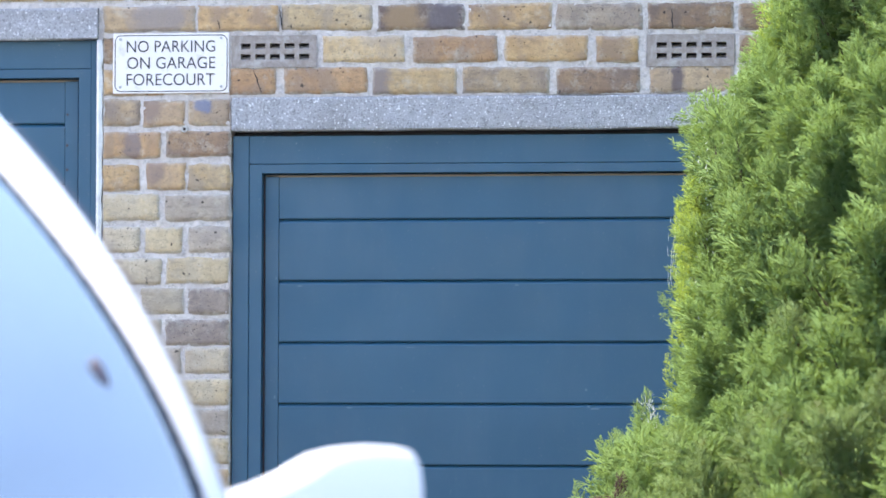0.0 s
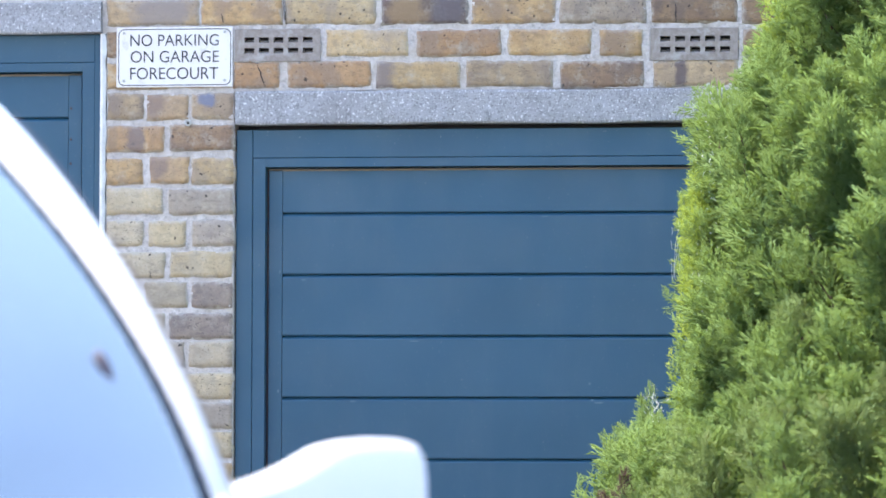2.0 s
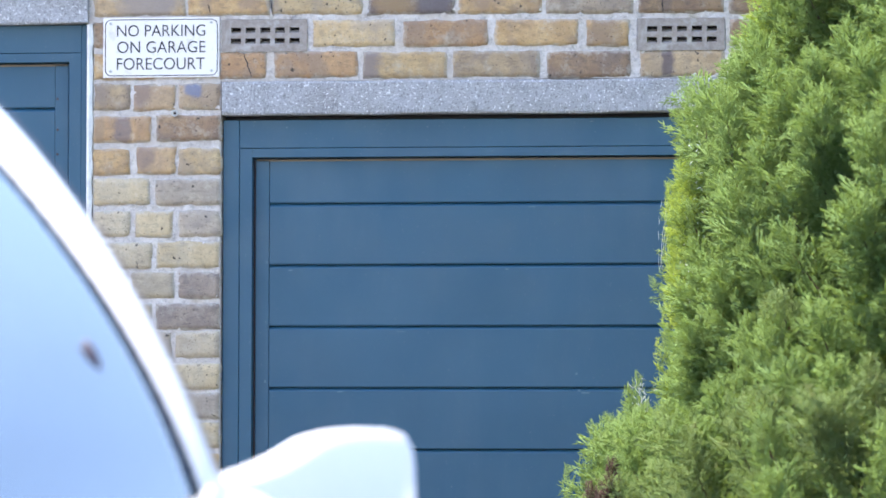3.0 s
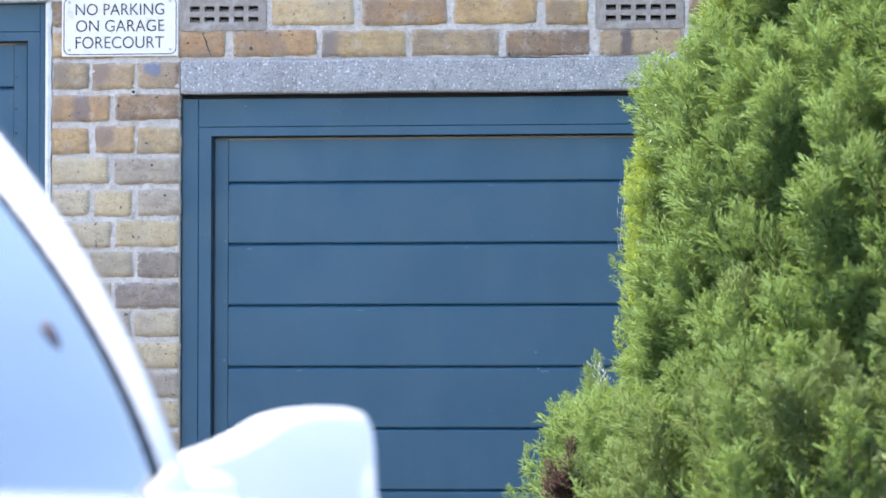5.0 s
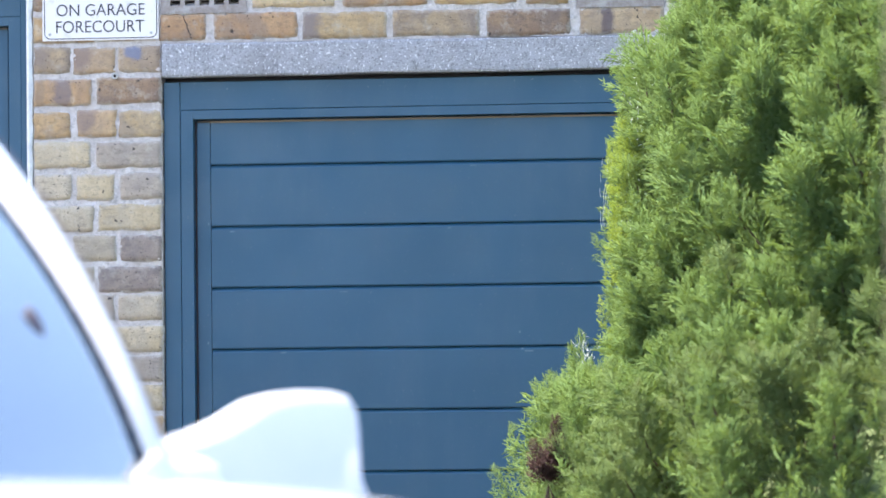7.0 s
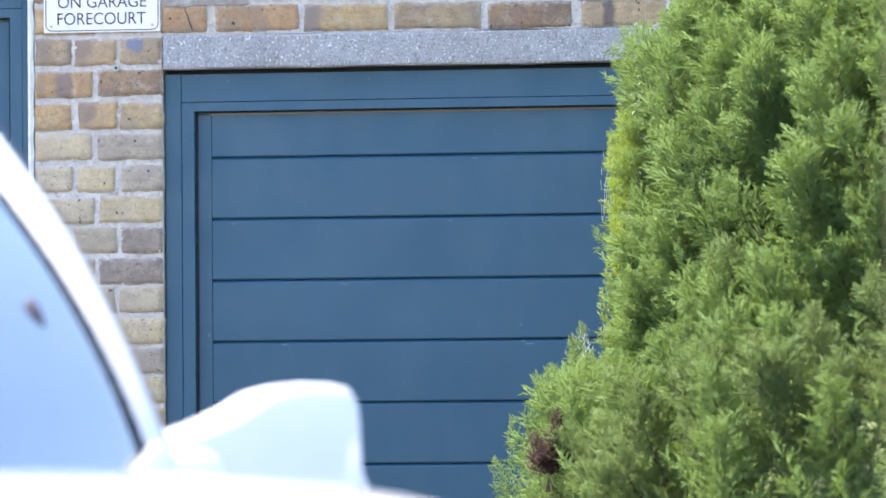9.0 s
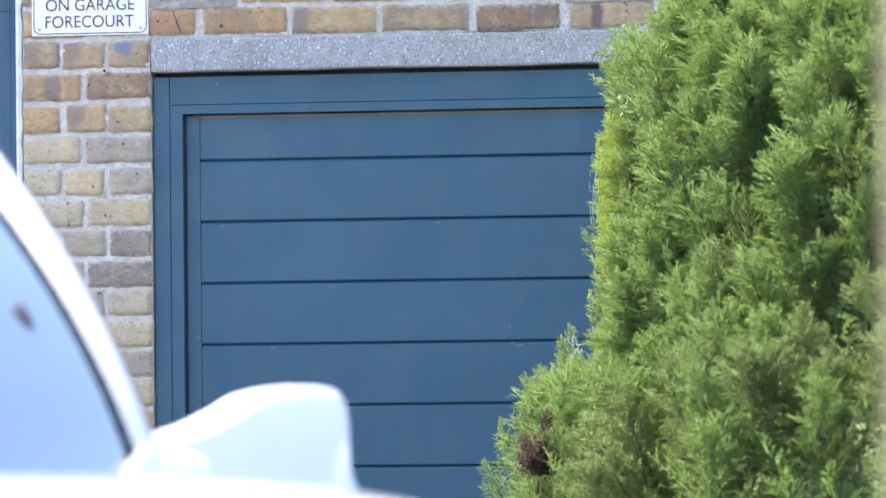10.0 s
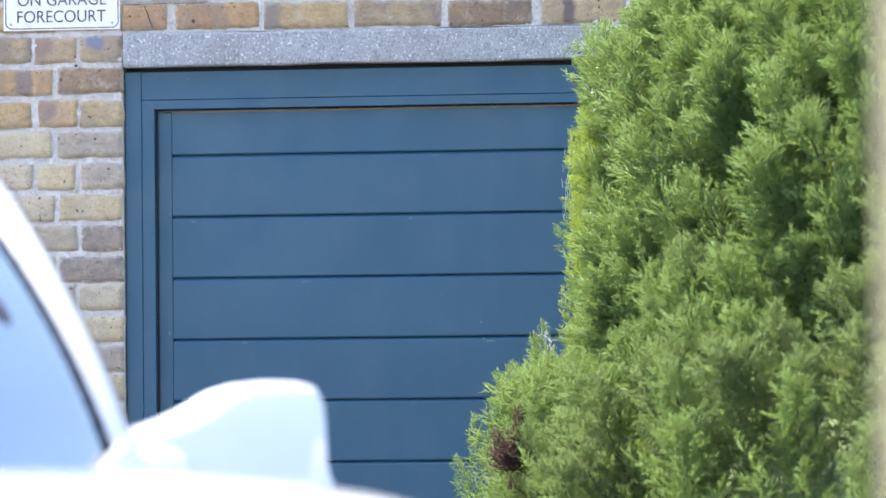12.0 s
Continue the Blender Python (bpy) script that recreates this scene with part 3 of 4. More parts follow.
def frame_matrix(d, spin, size):
    d = d.normalized()
    a = d.orthogonal().normalized()
    a.rotate(Matrix.Rotation(spin, 3, d))
    c = d.cross(a)
    return np.array([[a.x, c.x, d.x], [a.y, c.y, d.y], [a.z, c.z, d.z]], dtype=np.float32) * size


def triangles_mesh(name, chunks):
    """One mesh out of many twigs, each a three-sided spike of four corners."""
    t = np.concatenate(chunks).reshape(-1, 3, 3, 3)
    n = len(t)
    co = np.empty((n, 4, 3), dtype=np.float32)
    co[:, 0], co[:, 1], co[:, 2], co[:, 3] = t[:, 0, 0], t[:, 1, 0], t[:, 2, 0], t[:, 0, 2]
    faces = np.array([(0, 1, 3), (1, 2, 3), (2, 0, 3)], dtype=np.int32)
    idx = (faces[None] + 4 * np.arange(n, dtype=np.int32)[:, None, None]).reshape(-1)
    me = bpy.data.meshes.new(name)
    me.vertices.add(4 * n)
    me.vertices.foreach_set("co", co.reshape(-1))
    me.loops.add(len(idx))
    me.loops.foreach_set("vertex_index", idx)
    me.polygons.add(3 * n)
    me.polygons.foreach_set("loop_start", np.arange(0, 9 * n, 3, dtype=np.int32))
    me.update(calc_edges=True)
    return me


TREE = Vector((2.17, -1.52, 0.0))
TREE_TOP = 3.45


OUTLINE = ((0.0, 0.70), (0.4, 1.02), (1.2, 1.025), (1.28, 0.975), (1.34, 0.880), (1.45, 0.846), (1.56, 0.848), (1.66, 0.848), (1.8, 0.838), (2.0, 0.825), (2.06, 0.755), (2.12, 0.69), (2.2, 0.665), (2.3, 0.645), (2.6, 0.53), (3.1, 0.28), (3.45, 0.03))


def tree_radius(z):
    """Outline of the conifer: broad and full low down, drawn in to a point."""
    for (z0, r0), (z1, r1) in zip(OUTLINE, OUTLINE[1:]):
        if z <= z1:
            return r0 + (r1 - r0) * max(0.0, z - z0) / (z1 - z0)
    return 0.03


def front_swell(ang, z):
    """Overlapping masses of growth that slope outward low down, on the side toward the road."""
    side = max(0.0, -math.sin(ang)) ** 2
    x, y = math.cos(ang), math.sin(ang)
    wave = 2.1 * z - 1.7 * x + 1.1 * noise.noise(Vector((x * 2.2, y * 2.2, z * 1.7 + 3.1)))
    saw = wave - math.floor(wave)
    forward = 0.16 * max(0.0, min(1.0, (ang % 6.2832 - 3.85) / 0.7))
    return side * (forward + 0.42 * max(-0.75, min(0.75, 1.75 - z)) + 0.07 * (0.35 - saw))


tree = thing("conifer", TREE, "dense bushy green conifer standing before the garage doors", "tree")
bm = bmesh.new()
bmesh.ops.create_cone(bm, cap_ends=True, segments=12, radius1=0.11, radius2=0.015, depth=3.4, matrix=Matrix.Translation((0, 0, 1.7)))
part("trunk", bm, BARK, tree, smooth=True)
# dense inner growth that closes the crown
bm = bmesh.new()
bmesh.ops.create_uvsphere(bm, u_segments=48, v_segments=40, radius=1.0)
for q in bm.verts:
    z = 0.12 + (q.co.z * 0.5 + 0.5) * (TREE_TOP - 0.35)
    a = math.atan2(q.co.y, q.co.x)
    rr = (tree_radius(z) * 0.84 - 0.15) * min(1.0, math.hypot(q.co.x, q.co.y) * 1.6) * (1 + 0.16 * noise.noise(Vector((math.cos(a) * 4, math.sin(a) * 4, z * 5))))
    rr += front_swell(a, z) * min(1.0, math.hypot(q.co.x, q.co.y) * 1.6)
    q.co = (rr * math.cos(a), rr * math.sin(a), z)
part("inner_growth", bm, INNER, tree, "dark twiggy inner growth", smooth=True)

rnd = random.Random(23)
sprays = [spray_template(s, 6, 3) for s in range(8)]
plain_sprays = [spray_template(s, 7, 2) for s in range(20, 23)]
leaf_chunks, old_chunks, rim_chunks, dead_chunks, stems = [], [], [], [], bmesh.new()


def plume(p, d, length, n, chunks, size=0.085, kinds=None):
    """A pointed feathery shoot: sprays set round a stem from p along d, shorter toward its tip."""
    d = d.normalized()
    a = d.orthogonal().normalized()
    c = d.cross(a)
    curve = Vector((0, 0, 1)) * 0.22 + Vector((rnd.uniform(-1, 1), rnd.uniform(-1, 1), 0)) * 0.14
    for i in range(n):
        s = (i + 0.5 * rnd.random()) / n
        along = p + d * (length * s) + curve * (length * s * s)
        dirn = (d + curve * 2 * s).normalized()
        t = i * 2.39996 + rnd.uniform(-0.3, 0.3)
        out = a * math.cos(t) + c * math.sin(t)
        lean = (0.85 * (1 - s) + 0.22) * rnd.uniform(0.8, 1.15)
        grow = size * (1.12 - 0.62 * s) * rnd.uniform(0.8, 1.15)
        m = frame_matrix(dirn + out * lean, rnd.uniform(0, 6.28), grow)
        chunks.append(rnd.choice(kinds or sprays).reshape(-1, 3) @ m.T + np.array(tuple(along), dtype=np.float32))
    top = p + d * length * 0.1
    root = p - d * 0.03
    for k in range(3):
        e0, e1 = 2.1 * k, 2.1 * (k + 1)
        v0 = [stems.verts.new(root + (a * math.cos(e) + c * math.sin(e)) * 0.003) for e in (e0, e1)]
        stems.faces.new((v0[0], v0[1], stems.verts.new(top)))


def bough(p, d, length, spread, chunks, size, n):
    """A cone of plumes round a stem from p along d: wide below, drawn in to a feathery tip."""
    d = d.normalized()
    a = d.orthogonal().normalized()
    c = d.cross(a)
    radial = Vector((p.x, p.y, 0)).normalized()
    turn = rnd.uniform(0, 6.28)
    for i in range(n):
        s = (i + 0.5) / n
        t = turn + i * 2.39996
        out = a * math.cos(t) + c * math.sin(t)
        if s < 0.75 and out.dot(radial) < -0.45:
            continue
        lean = 0.85 * (1 - s) ** 0.8 + 0.10
        ln = spread * (1.0 - 0.55 * s) * rnd.uniform(0.8, 1.2)
        at = p + d * (length * s) + out * (0.18 * spread * (1 - s))
        way = d + out * lean + Vector((0, 0, 0.25))
        plume(at, way, ln, max(7, int(4 + ln * 72)), chunks, size * rnd.uniform(0.85, 1.15))


def seen_side(ang, z):
    """The flank toward the road and the doors, where the growth is modelled twig by twig."""
    return -math.sin(ang) + 0.25 * abs(math.cos(ang)) > -0.3 and 0.95 < z < 2.62 and math.cos(ang) < 0.0


golden = 2.399963
n_plumes = 3350
for i in range(0, n_plumes, 4):
    f = (i + 0.5) / n_plumes
    z = 0.12 + (TREE_TOP - 0.35) * (1 - (1 - f) ** 0.66)
    ang = i * golden + rnd.uniform(-0.25, 0.25)
    if seen_side(ang, z):
        continue
    radial = Vector((math.cos(ang), math.sin(ang), 0))
    d = radial * rnd.uniform(0.35, 0.95) + Vector((rnd.uniform(-0.35, 0.35), rnd.uniform(-0.35, 0.35), rnd.uniform(0.7, 1.4)))
    d.normalize()
    ln = rnd.uniform(0.17, 0.33)
    r = tree_radius(z + 0.05) - (ln + 0.03) * max(0.0, d.dot(radial)) + 0.035 + front_swell(ang, z)
    plume(radial * max(0.02, r) + Vector((0, 0, z - 0.10)), d, ln, 12, leaf_chunks, 0.11, plain_sprays)
# boughs on the seen flank, in staggered tiers
tier = 0
z = 0.86
while z < 2.52:
    steps = max(8, int(6.2832 * (tree_radius(z) + 0.1) / 0.128))
    for k in range(steps):
        ang = 6.2832 * (k + 0.5 * (tier % 2)) / steps + rnd.uniform(-0.06, 0.06)
        zt = z + rnd.uniform(-0.045, 0.045)
        if not seen_side(ang, zt + 0.1):
            continue
        radial = Vector((math.cos(ang), math.sin(ang), 0))
        d = radial * rnd.uniform(0.30, 0.75) + Vector((rnd.uniform(-0.32, 0.22), rnd.uniform(-0.25, 0.25), 1.0))
        d.normalize()
        ln = rnd.uniform(0.18, 0.38)
        hollow = noise.noise(Vector((radial.x * 3.4 + 5.3, radial.y * 3.4, zt * 3.2)))
        sunk = 0.02 * max(0.0, hollow - 0.05) / 0.4 + rnd.uniform(0.0, 0.035)
        for ha, hz in ((4.15, 1.90), (3.92, 1.52)):
            sunk += 0.06 * math.exp(-((ang - ha) * 0.8 / 0.10) ** 2 - ((zt + 0.15 - hz) / 0.10) ** 2)
        tip = zt + ln * d.z
        r = tree_radius(tip) - (ln + 0.02) * d.dot(radial) + front_swell(ang, tip) - sunk + 0.03
        base = radial * max(0.02, r) + Vector((0, 0, zt))
        dull = 0.9 * (1.55 - tip) + 0.55 * (base.x + 0.45) + 0.55 * noise.noise(base * 3.0) > 0.22 and base.y < -0.35
        bough(base, d, ln, rnd.uniform(0.085, 0.125), old_chunks if dull else leaf_chunks, rnd.uniform(0.060, 0.078), int(8 + ln * 26))
        # a shorter shoot deeper in, which fills the space beside the bough
        ang += 3.1416 / steps
        radial = Vector((math.cos(ang), math.sin(ang), 0))
        d = radial * 0.7 + Vector((rnd.uniform(-0.3, 0.3), rnd.uniform(-0.3, 0.3), 0.9))
        r = tree_radius(zt + 0.12) + front_swell(ang, zt + 0.12) - rnd.uniform(0.15, 0.21)
        plume(radial * max(0.02, r) + Vector((0, 0, zt)), d, 0.15, 6, leaf_chunks, 0.105, plain_sprays)
    z += 0.098
    tier += 1
# edge shoots on the sunny flank, their yellow standing in for the backlit rim
for i in range(120):
    z = 1.30 + 0.55 * (i + rnd.random()) / 120 if i % 5 else rnd.uniform(2.02, 2.40)
    ang = math.pi + rnd.uniform(-0.15, 0.28)
    radial = Vector((math.cos(ang), math.sin(ang), 0))
    d = radial * rnd.uniform(0.15, 0.5) + Vector((0, rnd.uniform(-0.3, 0.3), 1))
    r = tree_radius(z + 0.05) + rnd.uniform(-0.035, 0.030)
    plume(radial * r + Vector((0, 0, z - 0.06)), d, rnd.uniform(0.05, 0.11), 9, rim_chunks if noise.noise(Vector((z * 9, 2.0, 0))) > -0.12 else leaf_chunks, rnd.uniform(0.040, 0.060))
# leader and a few shoots that stand clear of the rest
for k in range(6):
    plume(Vector((rnd.uniform(-0.05, 0.05), rnd.uniform(-0.05, 0.05), TREE_TOP - 0.75 + 0.12 * k)), Vector((rnd.uniform(-0.3, 0.3), rnd.uniform(-0.3, 0.3), 1)), 0.3, 20, leaf_chunks, 0.11)
for x, y, z, dx, dz, n, size in ((-0.945, -0.02, 1.27, -0.020, 0.125, 26, 0.056), (-0.985, -0.04, 1.250, -0.050, 0.065, 22, 0.056), (-0.960, -0.03, 1.24, -0.030, 0.100, 30, 0.066), (-0.955, -0.06, 1.28, -0.012, 0.090, 24, 0.056), (-1.075, -0.10, 1.10, -0.035, 0.105, 26, 0.046),
                                 (-1.095, -0.05, 1.03, -0.045, 0.085, 22, 0.052), (-0.880, 0.0, 1.575, -0.050, 0.045, 16, 0.040), (-0.85, -0.03, 1.77, -0.050, 0.045, 16, 0.045),
                                 (-0.835, -0.02, 1.91, -0.045, 0.060, 18, 0.050), (-0.80, -0.03, 1.97, -0.050, 0.050, 16, 0.045), (-0.66, -0.74, 1.38, -0.005, 0.165, 22, 0.042)):
    d = Vector((dx, 0, dz))
    plume(Vector((x, y, z)), d, d.length, n, leaf_chunks, size)
for dx, dz, n in ((-0.020, 0.060, 26), (0.020, 0.105, 30), (0.000, 0.030, 30), (0.012, 0.060, 26)):
    d = Vector((dx, 0, dz))
    plume(Vector((-0.960, -0.60, 1.108)), d, d.length, n, dead_chunks, 0.052)

for name, chunks, mat, label in (("crown", leaf_chunks, LEAF, "feathery bright green scale-leaf foliage"), ("older_growth", old_chunks, OLDLEAF, "duller olive foliage with browned twigs"),
                                 ("sunlit_rim_growth", rim_chunks, RIMLEAF, "edge shoots with yellow backlight painted into their colour"),
                                 ("dead_foliage", dead_chunks, DEADLEAF, "small brown dead shoot")):
    me = triangles_mesh(name, chunks)
    me.materials.append(mat)
    ob = new(name, me)
    ob.parent = tree
    ob["label"] = label
tagged(part("woody_growth", stems, BARK, tree), kind="stuff")


# cobweb strands along the edge of the conifer, and white flecks for its glints
web = bmesh.new()
rnd = random.Random(4)


def strand(a, c, r=0.0004):
    a, c = Vector(a), Vector(c)
    d = (c - a).normalized()
    o = d.orthogonal().normalized() * r
    k = d.cross(o)
    v0 = [web.verts.new(a + s) for s in (o, k - o * 0.5, -k - o * 0.5)]
    v1 = [web.verts.new(c + s) for s in (o, k - o * 0.5, -k - o * 0.5)]
    for i in range(3):
        web.faces.new((v0[i], v0[(i + 1) % 3], v1[(i + 1) % 3], v1[i]))


for i in range(5):
    x = 1.262 + 0.006 * i
    p = Vector((x + 0.008, -1.62, 1.80))
    for k in range(9):
        q = p + Vector((rnd.uniform(-0.004, 0.003), rnd.uniform(-0.003, 0.003), -rnd.uniform(0.010, 0.022)))
        if rnd.random() < 0.8:
            strand(p, q)
        p = q
for i in range(44):
    p = Vector((1.226 + rnd.gauss(0, 0.010), -1.62 + rnd.uniform(-0.01, 0.01), 1.385 + rnd.gauss(0, 0.020)))
    strand(p, p + Vector((rnd.uniform(-0.012, 0.012), 0, rnd.uniform(-0.014, 0.014))))
# short white flecks added to stand for bright glints on the rim
for i in range(110):
    z = 1.48 + 0.50 * rnd.random()
    a = math.pi + rnd.uniform(0.05, 0.42)
    r = tree_radius(z) + rnd.uniform(0.005, 0.035)
    p = TREE + Vector((r * math.cos(a), r * math.sin(a), z))
    strand(p, p + Vector((rnd.uniform(-0.005, 0.005), 0, rnd.uniform(-0.009, 0.009))), 0.0004)
tagged(part("cobweb", web, WEB), "fine white cobweb strands and painted glint flecks on conifer shoots", "cobweb", kind="stuff")

# ---- pier by the road ----
pier = thing("gate_pier", (2.4705 + 0.219, -10.435, 0.0), "pale cream rendered gate pier with a flat cap", "gate pier")
pier.rotation_euler = (0, 0, radians(45))
part("shaft", boxes((-0.155, 0.155, -0.155, 0.155, 0.0, 1.72), bevel=0.006, seg=2), RENDER, pier)
part("cap", boxes((-0.19, 0.19, -0.19, 0.19, 1.72, 1.78), bevel=0.012, seg=2), CONCRETE, pier, "grey concrete cap")

# ---- parked van ----
VAN = pose(0.149, -6.041, 0.0, 0, 0, -58.0)
van = new("van")
van.matrix_world = VAN
tagged(van, "white parked compact van with sky mirrored in its windscreen", "van")


def pillar(z):
    """Outer line of the left windscreen pillar: x forward, y to the car's left."""
    dz = z - 1.17
    if dz < 0:
        return 0.86 - 0.48 * dz, 0.735 - 0.06 * dz
    return 0.86 - (0.48 * dz + 1.16 * dz * dz), 0.735 - 0.06 * dz - 0.36 * dz * dz


PILLAR_TOP = 1.79


def screen_point(u, z, lift=0.0):
    """A point of the windscreen: u from -1 (car's right) to 1 (left)."""
    x, y = pillar(z)
    return Vector((x + 0.20 * (1 - abs(u) ** 2.4) + lift, u * y, z + lift * 0.7))


def patch(fn, nu, nv, thick=None):
    """A grid surface out of fn(u, v), u and v from 0 to 1; thick gives it a back."""
    bm = bmesh.new()
    g = [[bm.verts.new(fn(i / nu, k / nv)) for k in range(nv + 1)] for i in range(nu + 1)]
    for i in range(nu):
        for k in range(nv):
            bm.faces.new((g[i][k], g[i + 1][k], g[i + 1][k + 1], g[i][k + 1]))
    bmesh.ops.recalc_face_normals(bm, faces=bm.faces[:])
    if thick:
        bmesh.ops.solidify(bm, geom=bm.faces[:], thickness=thick)
    return bm


def lerp(a, c, t):
    return a + (c - a) * t


# bodywork below the waist, front to rear: x, half width, waist height, height on the centre line
STATIONS = ((2.20, 0.52, 0.66, 0.70), (2.16, 0.66, 0.78, 0.84), (2.06, 0.77, 0.93, 0.99), (1.85, 0.90, 1.064, 1.094), (1.55, 0.935, 1.104, 1.134),
            (1.25, 0.925, 1.114, 1.144), (1.0, 0.91, 1.119, 1.149), (0.8, 0.885, 1.12, 1.13), (0.0, 0.885, 1.11, 1.12), (-1.2, 0.885, 1.115, 1.12),
            (-1.9, 0.87, 1.115, 1.12), (-2.12, 0.84, 1.10, 1.11), (-2.2, 0.78, 1.02, 1.05))
bm = bmesh.new()
rings = []
for x, w, zs, zt in STATIONS:
    zb = 0.24 if abs(x) < 2.0 else 0.30
    half = [(w * 0.80, zb), (w * 0.97, zb + 0.05), (w, zb + 0.20), (w, lerp(zb, zs, 0.62)), (w * 0.985, zs - 0.07), (w * 0.955, zs - 0.022), (w * 0.90, zs + 0.004),
            (w * 0.78, lerp(zs, zt, 0.55)), (w * 0.55, lerp(zs, zt, 0.85)), (w * 0.25, lerp(zs, zt, 0.98))]
    pts = half + [(-y, z) for y, z in half[::-1]]
    rings.append([bm.verts.new((x, y, z)) for y, z in pts])
for r, s in zip(rings, rings[1:]):
    for k in range(len(r)):
        j = (k + 1) % len(r)
        bm.faces.new((r[k], s[k], s[j], r[j]))
bm.faces.new(rings[0])
bm.faces.new(rings[-1][::-1])
bmesh.ops.recalc_face_normals(bm, faces=bm.faces[:])
body = part("body", bm, CARPAINT, van, smooth=True)
body.modifiers.new("round", "SUBSURF").levels = 1
body.modifiers["round"].render_levels = 2

# load box and roof behind the windscreen
def side_top(x):
    """Roof edge (y, z) at x, and the roof's height on the centre line."""
    z = min(1.86, 1.80 + 0.06 * min(1.0, max(0.0, (-0.1 - x) / 0.7)))
    return 0.615, z


def shell(u, v):
    x = lerp(-0.10, -2.16, u)
    yt, zt = side_top(x)
    a = v * 2 - 1
    s = abs(a)
    sign_ = 1 if a > 0 else -1
    if s > 0.45:
        t = (1 - s) / 0.55
        y = lerp(0.845, yt + 0.03, t ** 1.15)
        z = lerp(1.085, zt - 0.05, t)
    else:
        t = s / 0.45
        y = (yt + 0.03) * t
        z = zt + 0.035 * (1 - t ** 2) - 0.05 * t ** 6
    return Vector((x, sign_ * y, z))


part("roof_shell", patch(shell, 24, 40), CARPAINT, van, smooth=True)
for ya, yb in ((-1.0, -0.006), (0.006, 1.0)):
    def rear(u, v, ya=ya, yb=yb):
        t = lerp(ya, yb, v)
        top = 1.860 + 0.035 * (1 - t * t) - 0.05 * t ** 6
        return Vector((-2.165 - 0.02 * math.sin(math.pi * u), 0.845 * t * (1 - 0.235 * u ** 1.15), lerp(1.05, top, u)))

    part("rear_door", patch(rear, 10, 10, 0.02), CARPAINT, van, smooth=True)


# windscreen, its rubber seal, pillars
def z_of(v, lo=1.06, hi=PILLAR_TOP):
    return lerp(lo, hi, v)


def pillar_edges(z):
    """Where the seal begins, the pillar's skin begins and ends, as shares of the half width."""
    dz = min(z - 1.17, 0.55)
    skin = 0.970 - 0.242 * dz + 0.186 * dz * dz
    return skin - 0.0085, skin, 1.016 - 0.217 * dz + 0.607 * dz * dz


part("windscreen", patch(lambda u, v: screen_point(lerp(-1, 1, u) * (pillar_edges(z_of(v, 1.05, 1.765))[0] + 0.012), z_of(v, 1.05, 1.765)), 40, 24, -0.005), GLASS, van, "windscreen mirroring blue sky", smooth=True)
